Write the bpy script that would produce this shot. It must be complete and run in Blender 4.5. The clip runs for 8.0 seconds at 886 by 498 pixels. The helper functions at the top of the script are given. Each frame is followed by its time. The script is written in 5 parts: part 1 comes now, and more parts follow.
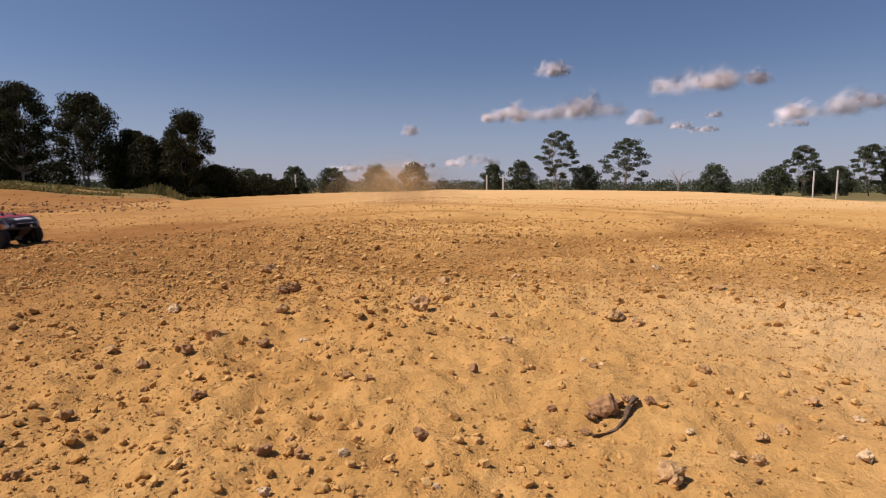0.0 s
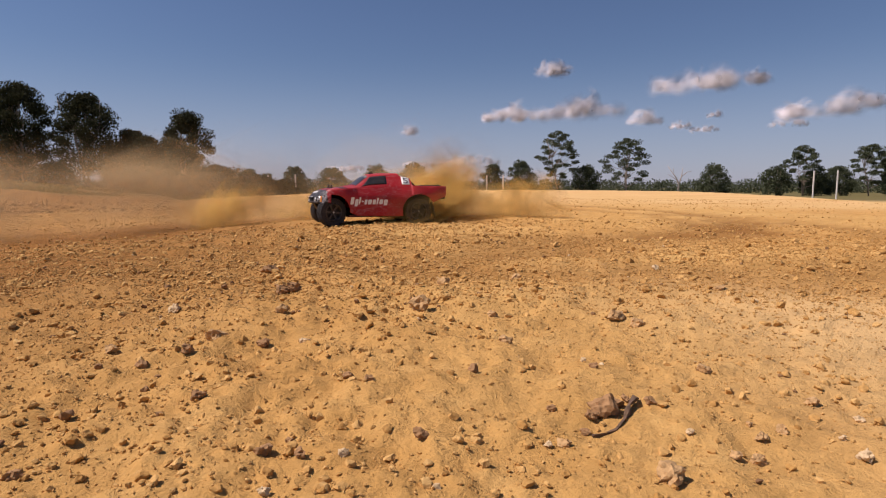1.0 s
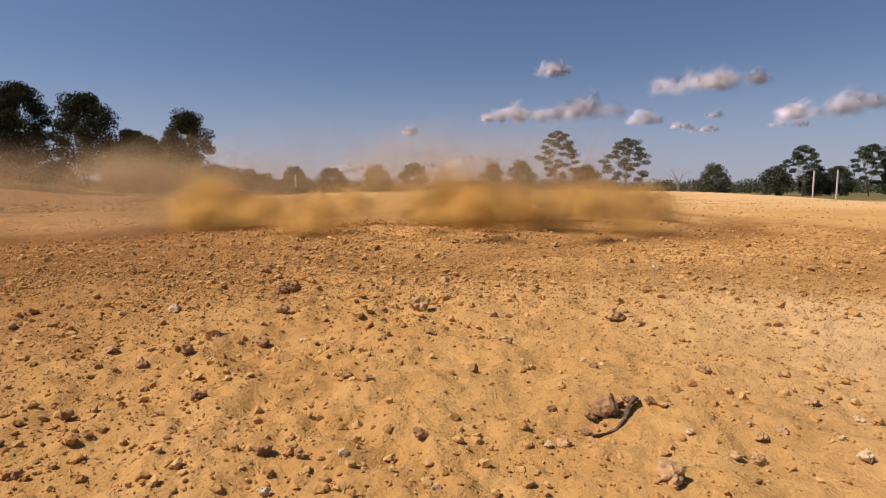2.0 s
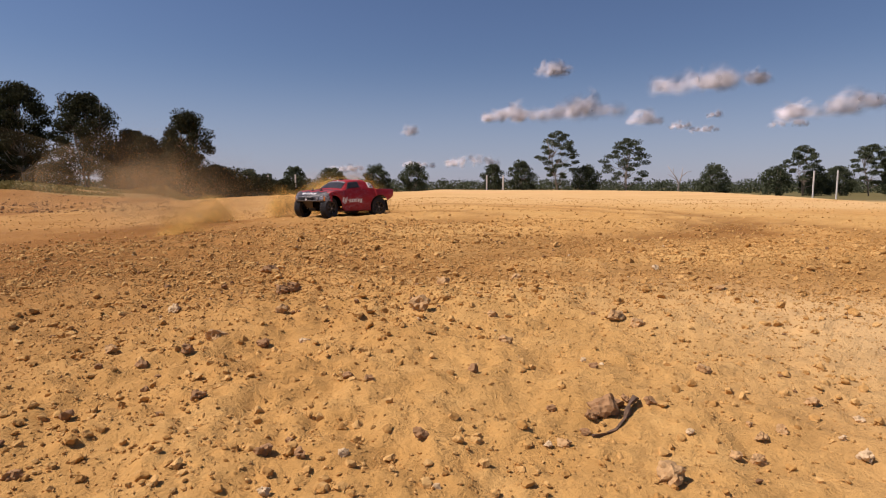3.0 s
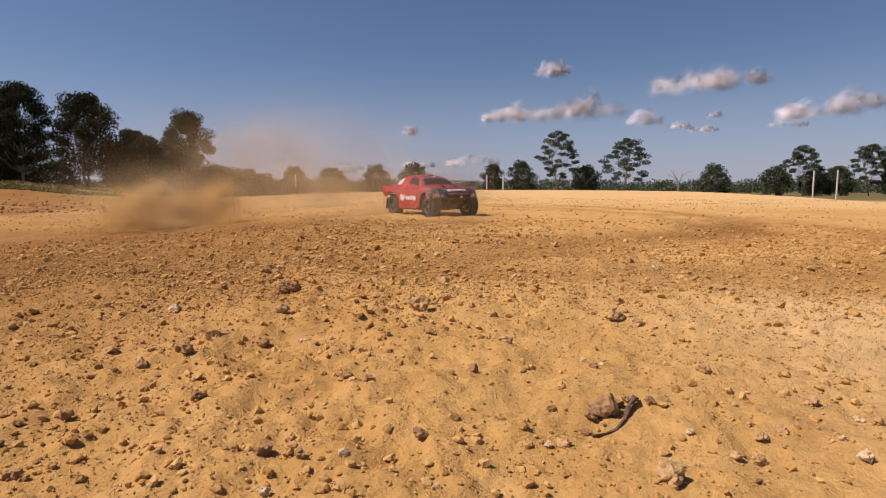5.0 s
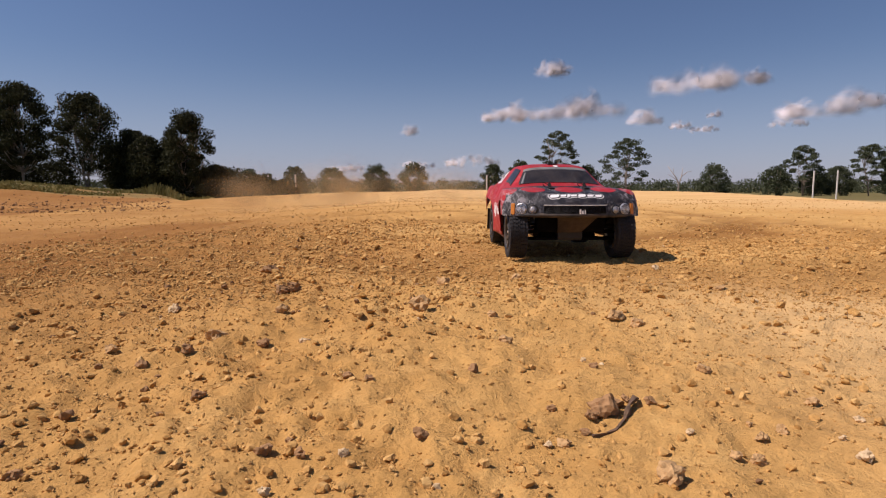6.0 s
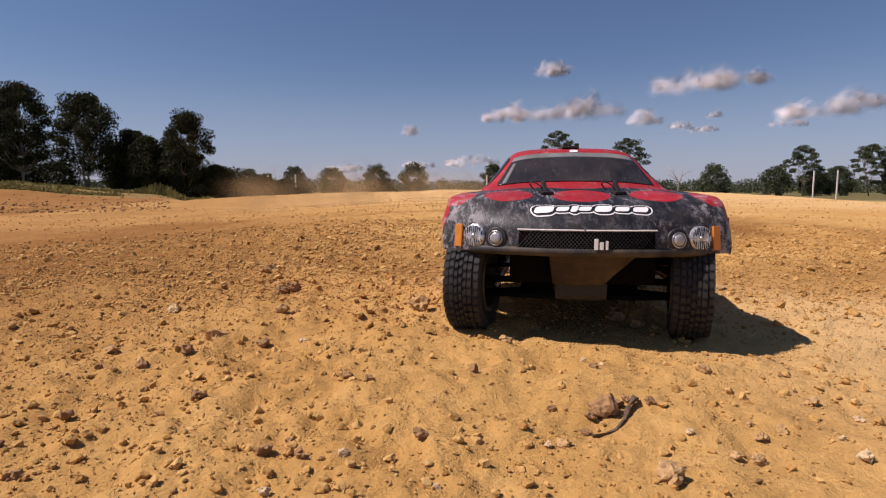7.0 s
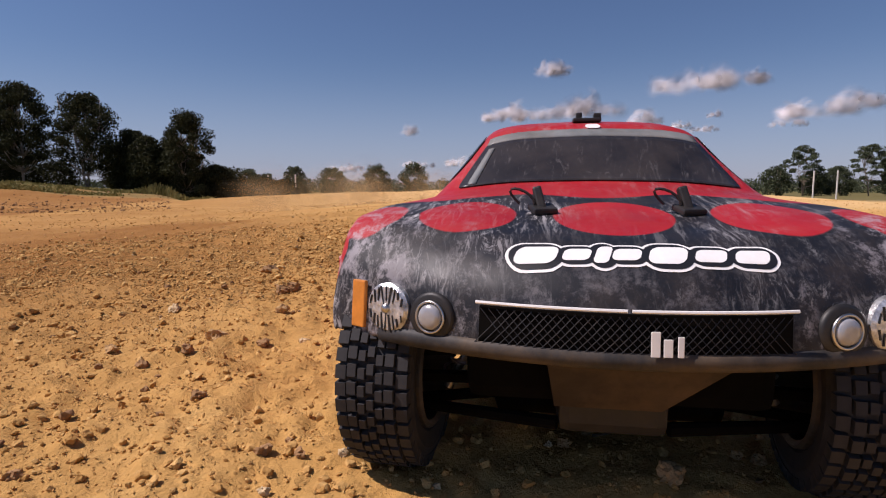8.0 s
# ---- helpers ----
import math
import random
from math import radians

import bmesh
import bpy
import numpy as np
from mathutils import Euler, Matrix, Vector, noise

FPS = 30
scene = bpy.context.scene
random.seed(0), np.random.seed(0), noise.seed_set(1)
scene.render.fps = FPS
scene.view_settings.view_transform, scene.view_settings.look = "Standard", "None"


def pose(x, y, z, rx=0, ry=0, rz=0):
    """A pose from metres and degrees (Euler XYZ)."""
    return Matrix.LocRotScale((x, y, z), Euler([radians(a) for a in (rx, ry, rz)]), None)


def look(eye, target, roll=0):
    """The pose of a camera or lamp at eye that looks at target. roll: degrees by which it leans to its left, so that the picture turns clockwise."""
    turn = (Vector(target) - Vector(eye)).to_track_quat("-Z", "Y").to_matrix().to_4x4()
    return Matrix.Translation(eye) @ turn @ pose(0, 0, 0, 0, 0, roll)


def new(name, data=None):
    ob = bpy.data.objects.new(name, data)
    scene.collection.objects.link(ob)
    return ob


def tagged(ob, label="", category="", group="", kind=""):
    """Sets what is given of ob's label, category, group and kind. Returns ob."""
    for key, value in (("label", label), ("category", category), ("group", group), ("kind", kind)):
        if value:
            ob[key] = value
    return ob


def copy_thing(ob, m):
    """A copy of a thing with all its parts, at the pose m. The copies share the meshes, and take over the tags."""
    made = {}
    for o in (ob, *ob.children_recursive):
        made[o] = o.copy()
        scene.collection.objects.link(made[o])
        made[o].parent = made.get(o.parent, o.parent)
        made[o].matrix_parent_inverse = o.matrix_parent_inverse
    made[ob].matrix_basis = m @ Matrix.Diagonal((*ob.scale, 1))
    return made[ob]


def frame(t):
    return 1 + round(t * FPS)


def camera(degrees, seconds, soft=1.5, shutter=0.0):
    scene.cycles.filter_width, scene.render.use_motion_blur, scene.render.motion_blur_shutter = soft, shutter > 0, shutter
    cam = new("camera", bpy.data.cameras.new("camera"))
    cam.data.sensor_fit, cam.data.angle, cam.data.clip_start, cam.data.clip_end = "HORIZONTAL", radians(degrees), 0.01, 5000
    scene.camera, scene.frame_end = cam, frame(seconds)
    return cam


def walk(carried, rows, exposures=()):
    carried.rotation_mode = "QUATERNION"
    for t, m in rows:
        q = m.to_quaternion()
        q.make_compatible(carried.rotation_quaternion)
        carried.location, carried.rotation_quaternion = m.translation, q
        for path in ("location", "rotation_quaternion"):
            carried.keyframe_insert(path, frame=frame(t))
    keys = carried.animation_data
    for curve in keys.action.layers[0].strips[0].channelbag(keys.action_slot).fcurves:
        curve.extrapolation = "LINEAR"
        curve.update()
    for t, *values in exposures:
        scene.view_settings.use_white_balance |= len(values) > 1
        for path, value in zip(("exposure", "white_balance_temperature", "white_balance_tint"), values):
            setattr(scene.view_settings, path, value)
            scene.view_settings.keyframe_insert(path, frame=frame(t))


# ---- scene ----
# ---- camera: a small action camera lying on the dirt, it does not move ----
cam = camera(75.3, 8.0, soft=1.15, shutter=0.1)
eye_pose = pose(0, 0, 0.252, 83.93, 0, 0)
walk(cam, [(0.0, eye_pose), (8.0, eye_pose)], exposures=[(0.0, 0.0, 6500, 25), (6.4, 0.0, 6450, 25), (8.0, 0.0, 6200, 25)])

scene.cycles.transparent_max_bounces = 256

# ---- world and sun ----
SUN_TO = Vector((-0.87, -0.09, 1.19)).normalized()
SUN_EL = math.asin(SUN_TO.z)
world = bpy.data.worlds.new("daylight")
scene.world = world
world.use_nodes = True
wn = world.node_tree
sky = wn.nodes.new("ShaderNodeTexSky")
sky.sky_type = "NISHITA"
sky.sun_disc = False
sky.sun_elevation = SUN_EL
sky.sun_rotation = math.atan2(SUN_TO.x, SUN_TO.y)
sky.air_density, sky.dust_density, sky.ozone_density = 1.1, 0.2, 6.5
wn.nodes["Background"].inputs["Strength"].default_value = 0.064
# pale haze low over the whole horizon
way = wn.nodes.new("ShaderNodeTexCoord")
split = wn.nodes.new("ShaderNodeSeparateXYZ")
wn.links.new(way.outputs["Generated"], split.inputs[0])
low_air = wn.nodes.new("ShaderNodeMapRange")
low_air.interpolation_type = "SMOOTHERSTEP"
for sock, v in (("From Min", -0.02), ("From Max", 0.24), ("To Min", 0.5), ("To Max", 0.0)):
    low_air.inputs[sock].default_value = v
wn.links.new(split.outputs["Z"], low_air.inputs["Value"])
haze = wn.nodes.new("ShaderNodeMix")
haze.data_type = "RGBA"
wn.links.new(low_air.outputs[0], haze.inputs[0])
wn.links.new(sky.outputs["Color"], haze.inputs[6])
haze.inputs[7].default_value = (5.6, 6.5, 8.8, 1)
wn.links.new(haze.outputs[2], wn.nodes["Background"].inputs["Color"])
sun = new("sun", bpy.data.lights.new("sun", "SUN"))
sun.data.energy, sun.data.angle, sun.data.color = 5.2, radians(0.55), (1.0, 0.93, 0.82)
sun.matrix_world = look(SUN_TO * 50, (0, 0, 0))

# ---- noise on arrays ----
def hashed(ix, iy, seed):
    h = (ix.astype(np.int64) * 374761393 + iy.astype(np.int64) * 668265263 + seed * 1442695041) & 0xFFFFFFFF
    h = ((h ^ (h >> 13)) * 1274126177) & 0xFFFFFFFF
    return ((h ^ (h >> 16)) & 0xFFFF) / 65535.0


def vnoise(x, y, seed=0):
    ix, iy = np.floor(x), np.floor(y)
    fx, fy = x - ix, y - iy
    fx, fy = fx * fx * (3 - 2 * fx), fy * fy * (3 - 2 * fy)
    a, b = hashed(ix, iy, seed), hashed(ix + 1, iy, seed)
    c, d = hashed(ix, iy + 1, seed), hashed(ix + 1, iy + 1, seed)
    return (a + (b - a) * fx) * (1 - fy) + (c + (d - c) * fx) * fy - 0.5


def fbm(x, y, octaves=4, seed=0):
    out, amp = 0.0, 1.0
    for o in range(octaves):
        out = out + amp * vnoise(x * 2 ** o + 17.3 * o, y * 2 ** o - 9.1 * o, seed + o)
        amp *= 0.5
    return out


def sstep(a, b, v):
    t = np.clip((v - a) / (b - a), 0, 1)
    return t * t * (3 - 2 * t)


# ---- node materials ----
class Nodes:
    def __init__(self, name):
        self.mat = bpy.data.materials.new(name)
        self.mat.use_nodes = True
        self.t = self.mat.node_tree
        self.p = self.t.nodes["Principled BSDF"]
        self.out = self.t.nodes["Material Output"]

    def add(self, kind, **sets):
        n = self.t.nodes.new(kind)
        for k, v in sets.items():
            n.inputs[k].default_value = v
        return n

    def link(self, a, b):
        self.t.links.new(a, b)

    def noise(self, scale, detail=4.0, rough=0.55, coord="Object"):
        c = self.add("ShaderNodeTexCoord")
        n = self.add("ShaderNodeTexNoise", Scale=scale, Detail=detail, Roughness=rough)
        self.link(c.outputs[coord], n.inputs["Vector"])
        return n.outputs["Fac"]

    def ramp(self, fac, stops):
        r = self.add("ShaderNodeValToRGB")
        e = r.color_ramp.elements
        while len(e) < len(stops):
            e.new(0.5)
        for el, (pos, col) in zip(e, stops):
            el.position = pos
            el.color = (*col, 1) if len(col) == 3 else col
        self.link(fac, r.inputs["Fac"])
        return r.outputs["Color"]

    def mix(self, fac, a, b, mode="MIX"):
        m = self.t.nodes.new("ShaderNodeMix")
        m.data_type, m.blend_type = "RGBA", mode
        for sock, v in ((m.inputs[0], fac), (m.inputs[6], a), (m.inputs[7], b)):
            if hasattr(v, "links"):
                self.link(v, sock)
            elif isinstance(v, (int, float)):
                sock.default_value = v
            else:
                sock.default_value = (*v, 1)
        return m.outputs[2]

    def math(self, op, a, b=0.0, clamp=False):
        m = self.t.nodes.new("ShaderNodeMath")
        m.operation, m.use_clamp = op, clamp
        for sock, v in ((m.inputs[0], a), (m.inputs[1], b)):
            if hasattr(v, "links"):
                self.link(v, sock)
            else:
                sock.default_value = v
        return m.outputs[0]

    def attr(self, name):
        a = self.t.nodes.new("ShaderNodeAttribute")
        a.attribute_name = name
        return a.outputs["Fac"]

    def island(self):
        return self.t.nodes.new("ShaderNodeNewGeometry").outputs["Random Per Island"]

    def bump(self, height, strength=0.3, dist=0.002):
        b = self.add("ShaderNodeBump", Strength=strength, Distance=dist)
        self.link(height, b.inputs["Height"])
        self.link(b.outputs["Normal"], self.p.inputs["Normal"])

    def color(self, c):
        if hasattr(c, "links"):
            self.link(c, self.p.inputs["Base Color"])
        else:
            self.p.inputs["Base Color"].default_value = (*c, 1)

    def surf(self, rough=0.6, metal=0.0, spec=0.5):
        self.p.inputs["Roughness"].default_value = rough
        self.p.inputs["Metallic"].default_value = metal
        self.p.inputs["Specular IOR Level"].default_value = spec
        return self


def simple(name, col, rough=0.6, metal=0.0, spec=0.5, var=0.25, scale=40.0, dust=0.0, bump=0.15):
    n = Nodes(name).surf(rough, metal, spec)
    f = n.noise(scale, 5.0, 0.65)
    c = n.ramp(f, [(0.25, tuple(v * (1 - var) for v in col)), (0.75, tuple(min(1, v * (1 + var)) for v in col))])
    if dust:
        d = n.ramp(n.noise(scale * 0.35, 6.0, 0.7), [(0.5 - 0.3 * dust, (0, 0, 0)), (0.75, (dust, dust, dust))])
        c = n.mix(d, c, (0.34, 0.22, 0.11))
    n.color(c)
    if bump:
        n.bump(f, bump, 0.001)
    return n.mat


def mat_ground():
    n = Nodes("sandy_clay").surf(0.95, 0.0, 0.15)
    big = n.noise(0.55, 5.0, 0.6)
    mid = n.noise(6.0, 6.0, 0.7)
    fine = n.noise(110.0, 6.0, 0.8)
    grit = n.noise(420.0, 3.0, 0.7)
    base = n.ramp(mid, [(0.28, (0.45, 0.232, 0.060)), (0.55, (0.57, 0.315, 0.095)), (0.8, (0.65, 0.405, 0.148))])
    speck = n.ramp(fine, [(0.30, (0.78, 0.75, 0.70)), (0.5, (1, 1, 1)), (0.74, (1.14, 1.13, 1.1))])
    c = n.mix(1.0, base, speck, "MULTIPLY")
    c = n.mix(n.ramp(big, [(0.35, (0, 0, 0)), (0.7, (0.5, 0.5, 0.5))]), c, (0.65, 0.435, 0.165))
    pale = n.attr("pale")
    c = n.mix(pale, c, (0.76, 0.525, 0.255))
    # damp tracks and dark soil, plus clod shade painted into the colour
    damp_shade = n.attr("damp_shade")
    c = n.mix(damp_shade, c, (0.27, 0.122, 0.030))
    grass = n.attr("grass")
    c = n.mix(grass, c, (0.15, 0.125, 0.045))
    n.color(c)
    tc = n.add("ShaderNodeTexCoord")
    cell = n.add("ShaderNodeTexVoronoi", Scale=190.0, Randomness=1.0)
    n.link(tc.outputs["Object"], cell.inputs["Vector"])
    grain = n.math("SUBTRACT", 1.0, cell.outputs["Distance"])
    h = n.math("ADD", n.math("ADD", fine, n.math("MULTIPLY", grit, 0.35)), n.math("MULTIPLY", grain, 0.30))
    n.bump(h, 0.7, 0.0073)
    return n.mat


def mat_clod(name, lo, hi):
    n = Nodes(name).surf(0.95, 0.0, 0.15)
    r = n.island()
    base = n.ramp(r, [(0.0, lo), (0.6, tuple((a + b) / 2 for a, b in zip(lo, hi))), (1.0, hi)])
    f = n.noise(160.0, 4.0, 0.7)
    c = n.mix(1.0, base, n.ramp(f, [(0.3, (0.7, 0.68, 0.64)), (0.7, (1.12, 1.1, 1.08))]), "MULTIPLY")
    n.color(c)
    n.bump(f, 0.6, 0.004)
    return n.mat


def mat_leaf(name, lo, hi, trans=0.18):
    n = Nodes(name).surf(0.8, 0.0, 0.12)
    c = n.ramp(n.island(), [(0.0, lo), (1.0, hi)])
    n.color(c)
    tr = n.add("ShaderNodeBsdfTranslucent")
    n.link(c, tr.inputs["Color"])
    mx = n.add("ShaderNodeMixShader", Fac=trans)
    n.link(n.p.outputs[0], mx.inputs[1])
    n.link(tr.outputs[0], mx.inputs[2])
    n.link(mx.outputs[0], n.out.inputs["Surface"])
    return n.mat


M_GROUND = mat_ground()
M_CLOD = mat_clod("dry_clod", (0.45, 0.245, 0.072), (0.64, 0.40, 0.150))
M_DARKCLOD = mat_clod("dark_clod", (0.22, 0.122, 0.058), (0.38, 0.222, 0.105))
M_STONE = mat_clod("grey_stone", (0.40, 0.245, 0.112), (0.53, 0.34, 0.16))
M_PALESTONE = mat_clod("pale_stone", (0.52, 0.37, 0.20), (0.66, 0.50, 0.30))
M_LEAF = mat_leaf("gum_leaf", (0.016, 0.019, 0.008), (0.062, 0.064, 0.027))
# paler copy of the leaf for far trees, distance haze mixed into the colour
M_LEAF_FAR = mat_leaf("hazed_far_leaf", (0.05, 0.062, 0.035), (0.10, 0.115, 0.062))
M_BARK = simple("gum_bark", (0.26, 0.21, 0.16), 0.9, var=0.45, scale=3.0)
M_DEAD = simple("dead_wood", (0.42, 0.36, 0.31), 0.9, var=0.3, scale=3.0)
M_POST = simple("galvanised_post", (0.62, 0.58, 0.52), 0.7, var=0.15, scale=6.0)
M_GRASS = mat_leaf("dry_grass", (0.13, 0.12, 0.035), (0.27, 0.21, 0.07), 0.35)


# ---- mesh helpers ----
def mesh_ob(name, verts, faces, mat, parent=None, label="", smooth=False):
    me = bpy.data.meshes.new(name)
    me.from_pydata([tuple(v) for v in verts] if not isinstance(verts, np.ndarray) else verts.tolist(), [],
                   faces.tolist() if isinstance(faces, np.ndarray) else faces)
    me.materials.append(mat)
    if smooth:
        me.polygons.foreach_set("use_smooth", [True] * len(me.polygons))
    me.update()
    ob = new(name, me)
    if parent:
        ob.parent = parent
    if label:
        tagged(ob, label=label)
    return ob


def part(name, bm, mat, parent, label="", smooth=False):
    me = bpy.data.meshes.new(name)
    bmesh.ops.recalc_face_normals(bm, faces=bm.faces)
    bm.to_mesh(me)
    bm.free()
    me.materials.append(mat)
    if smooth:
        me.polygons.foreach_set("use_smooth", [True] * len(me.polygons))
    ob = new(name, me)
    ob.parent = parent
    if label:
        tagged(ob, label=label)
    return ob


def box(bm, size, m, bevel=0.0):
    got = bmesh.ops.create_cube(bm, size=1.0, matrix=m @ Matrix.Diagonal((*size, 1)))
    if bevel:
        edges = list({e for v in got["verts"] for e in v.link_edges})
        bmesh.ops.bevel(bm, geom=edges, offset=bevel, segments=2, affect="EDGES", profile=0.6)


def tube(points, radii, n=8, cap=True):
    pts = [Vector(p) for p in points]
    verts, faces = [], []
    up = Vector((0.13, 0.21, 0.97))
    for i, p in enumerate(pts):
        d = (pts[min(i + 1, len(pts) - 1)] - pts[max(i - 1, 0)]).normalized()
        a = d.cross(up)
        if a.length < 0.05:
            a = d.cross(Vector((1, 0, 0)))
        a.normalize()
        b = d.cross(a)
        for k in range(n):
            w = 2 * math.pi * k / n
            verts.append(p + radii[i] * (math.cos(w) * a + math.sin(w) * b))
    for i in range(len(pts) - 1):
        for k in range(n):
            faces.append((i * n + k, i * n + (k + 1) % n, (i + 1) * n + (k + 1) % n, (i + 1) * n + k))
    if cap:
        faces.append(tuple(range(n - 1, -1, -1)))
        faces.append(tuple(range((len(pts) - 1) * n, len(pts) * n)))
    return verts, faces


def tubes(lines, n=8):
    verts, faces = [], []
    for pts, radii in lines:
        v, f = tube(pts, radii, n)
        o = len(verts)
        verts += v
        faces += [tuple(o + i for i in q) for q in f]
    return verts, faces


# ---- ground: a graded pad with a slight crown, falling away past its edges, a low bank on one side ----
EDGE_U = (-1.2, -0.9, -0.45, -0.28, -0.13, 0.0, 0.2, 0.39, 0.54, 0.64, 0.77, 1.2)
EDGE_R = (20, 21, 23, 41, 70, 90, 80, 55, 27, 19, 12.5, 9)


def ground_smooth(x, y):
    x, y = np.asarray(x, float), np.asarray(y, float)
    r = np.hypot(x, y)
    u = np.where(y > 0.3, x / np.maximum(y, 0.3), np.where(x > 0, 1.2, -1.2))
    u = np.clip(u, -1.2, 1.2)
    near = np.where(x < 0, -0.25 * (1 - np.exp(-(x / 2.6) ** 2)), -0.05 * (1 - np.exp(-(x / 3.0) ** 2)))
    near = near + 0.028 * sstep(1.2, 4.0, y)
    edge = np.interp(u, EDGE_U, EDGE_R)
    over = np.maximum(r - edge, 0)
    bank = np.interp(u, (-1.2, -0.75, -0.58, -0.46, -0.42), (0.75, 0.66, 0.34, 0.12, 0.0))
    fall = -1.5 * (1 - np.exp(-over * 0.035 / 1.5)) * (1 - sstep(-0.44, -0.5, u) * (bank > 0))
    lump = 1 + 0.5 * fbm(x * 0.35, y * 0.35, 3, 41)
    return near + fall + bank * sstep(22, 30, r) * lump


def track_damp(x, y):
    """Darker, freshly turned soil along the arcs where the truck has slid."""
    wob = 0.16 * fbm(x * 1.3, y * 1.3, 3, 7)
    d = np.zeros_like(x)
    for cx, cy, a, b, wid, amt in ((0.0, 5.6, 2.5, 3.05, 0.24, 0.8), (-0.1, 4.9, 2.0, 2.75, 0.14, 0.6),
                                   (0.75, 3.9, 1.9, 2.2, 0.2, 0.6), (-0.8, 4.9, 1.2, 1.1, 0.25, 0.5), (-3.2, 1.5, 2.55, 2.3, 0.2, 0.55)):
        q = np.hypot((x - cx) / a, (y - cy) / b)
        dist = np.abs(q - 1) * min(a, b) + wob
        d = np.maximum(d, 1.25 * amt * np.exp(-(dist / wid) ** 2))
    return d * np.clip(0.75 + 0.9 * fbm(x * 2.2, y * 2.2, 4, 12), 0.15, 1.2)


def ground_height(x, y):
    r = np.hypot(x, y)
    z = ground_smooth(x, y)
    fade = (1 - sstep(20, 60, r)) / (1 + r / 14)
    z = z + fade * (0.030 * fbm(x * 0.9, y * 0.9, 3, 3) + 0.012 * fbm(x * 4.5, y * 4.5, 3, 5))
    ahead = np.clip((y - 0.62 * np.abs(x) + 0.25) / 0.4, 0, 1)
    z = z + ahead * sstep(9, 6, r) * np.where(r < 9, (0.012 + 0.008 * sstep(0.2, -0.4, x)) * np.maximum(fbm(x * 19, y * 19, 3, 9), -0.35) + 0.004 * fbm(x * 60, y * 60, 2, 15), 0)
    z = z - 0.028 * track_damp(x, y)
    return z


def build_ground():
    front = np.radians(np.linspace(-52, 52, 560))
    back = np.radians(np.linspace(56, 304, 46))
    az = np.concatenate([front, back])
    rings = np.concatenate([[0.02, 0.12, 0.22, 0.3], np.geomspace(0.36, 30, 400), np.geomspace(31.5, 4500, 60)])
    A, R = np.meshgrid(az, rings)
    x, y = R * np.sin(A), R * np.cos(A)
    z = ground_height(x, y)
    n, m = x.shape
    verts = np.stack([x, y, z], -1).reshape(-1, 3)
    i, j = np.meshgrid(np.arange(n - 1), np.arange(m), indexing="ij")
    k = (j + 1) % m
    faces = np.stack([i * m + j, (i + 1) * m + j, (i + 1) * m + k, i * m + k], -1).reshape(-1, 4)
    ob = mesh_ob("ground", verts, faces, M_GROUND, smooth=True)
    xf, yf = x.ravel(), y.ravel()
    rf = np.hypot(xf, yf)
    uf = np.where(yf > 0.3, xf / np.maximum(yf, 0.3), np.sign(xf) * 1.2)
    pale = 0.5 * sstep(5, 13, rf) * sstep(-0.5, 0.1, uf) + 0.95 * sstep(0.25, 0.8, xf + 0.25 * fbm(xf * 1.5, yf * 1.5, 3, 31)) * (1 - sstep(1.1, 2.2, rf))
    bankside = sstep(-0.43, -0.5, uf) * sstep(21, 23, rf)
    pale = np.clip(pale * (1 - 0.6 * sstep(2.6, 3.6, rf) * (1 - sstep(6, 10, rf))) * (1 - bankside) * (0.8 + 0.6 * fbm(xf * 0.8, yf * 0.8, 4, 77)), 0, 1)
    grass = sstep(-0.38, -0.46, uf) * sstep(25.5, 29, rf + 4 * fbm(xf * 0.5, yf * 0.5, 3, 55))
    grass = np.maximum(grass, sstep(60, 95, rf) * (1 - 0.3 * (np.abs(uf) < 0.3)))
    turned_shade = np.maximum(track_damp(xf, yf), 0.9 * bankside * (1 - grass))
    # left ground: darker soil, with the clods' shadows put into its colour
    turned_shade = np.maximum(turned_shade, 1.2 * sstep(0.1, -0.5, uf) * sstep(0.3, 2.6, rf) * (1 - 0.4 * sstep(6, 9, rf)) * (0.75 + 0.4 * fbm(xf * 1.3, yf * 1.3, 4, 19)))
    foot = np.interp(uf, (-0.9, -0.78, -0.62, -0.50, -0.46), (10.0, 11.5, 15.0, 22.0, 27.0)) + 2.5 * fbm(xf * 0.5, yf * 0.5, 4, 93)
    turned_shade = np.maximum(turned_shade, 1.1 * sstep(0, 2.0, rf - foot) * (uf < -0.44) * (1 - grass) * (0.85 + 0.5 * fbm(xf * 1.6, yf * 1.6, 4, 95)))
    for name, val in (("damp_shade", np.clip(turned_shade, 0, 1)), ("pale", pale), ("grass", np.clip(grass, 0, 1))):
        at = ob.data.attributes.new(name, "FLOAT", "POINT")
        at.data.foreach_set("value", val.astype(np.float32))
    return tagged(ob, "graded pad of dry ochre sandy clay with clods and tyre tracks", "ground", kind="structure")


def gz(x, y):
    return float(ground_height(np.array([x], float), np.array([y], float))[0])


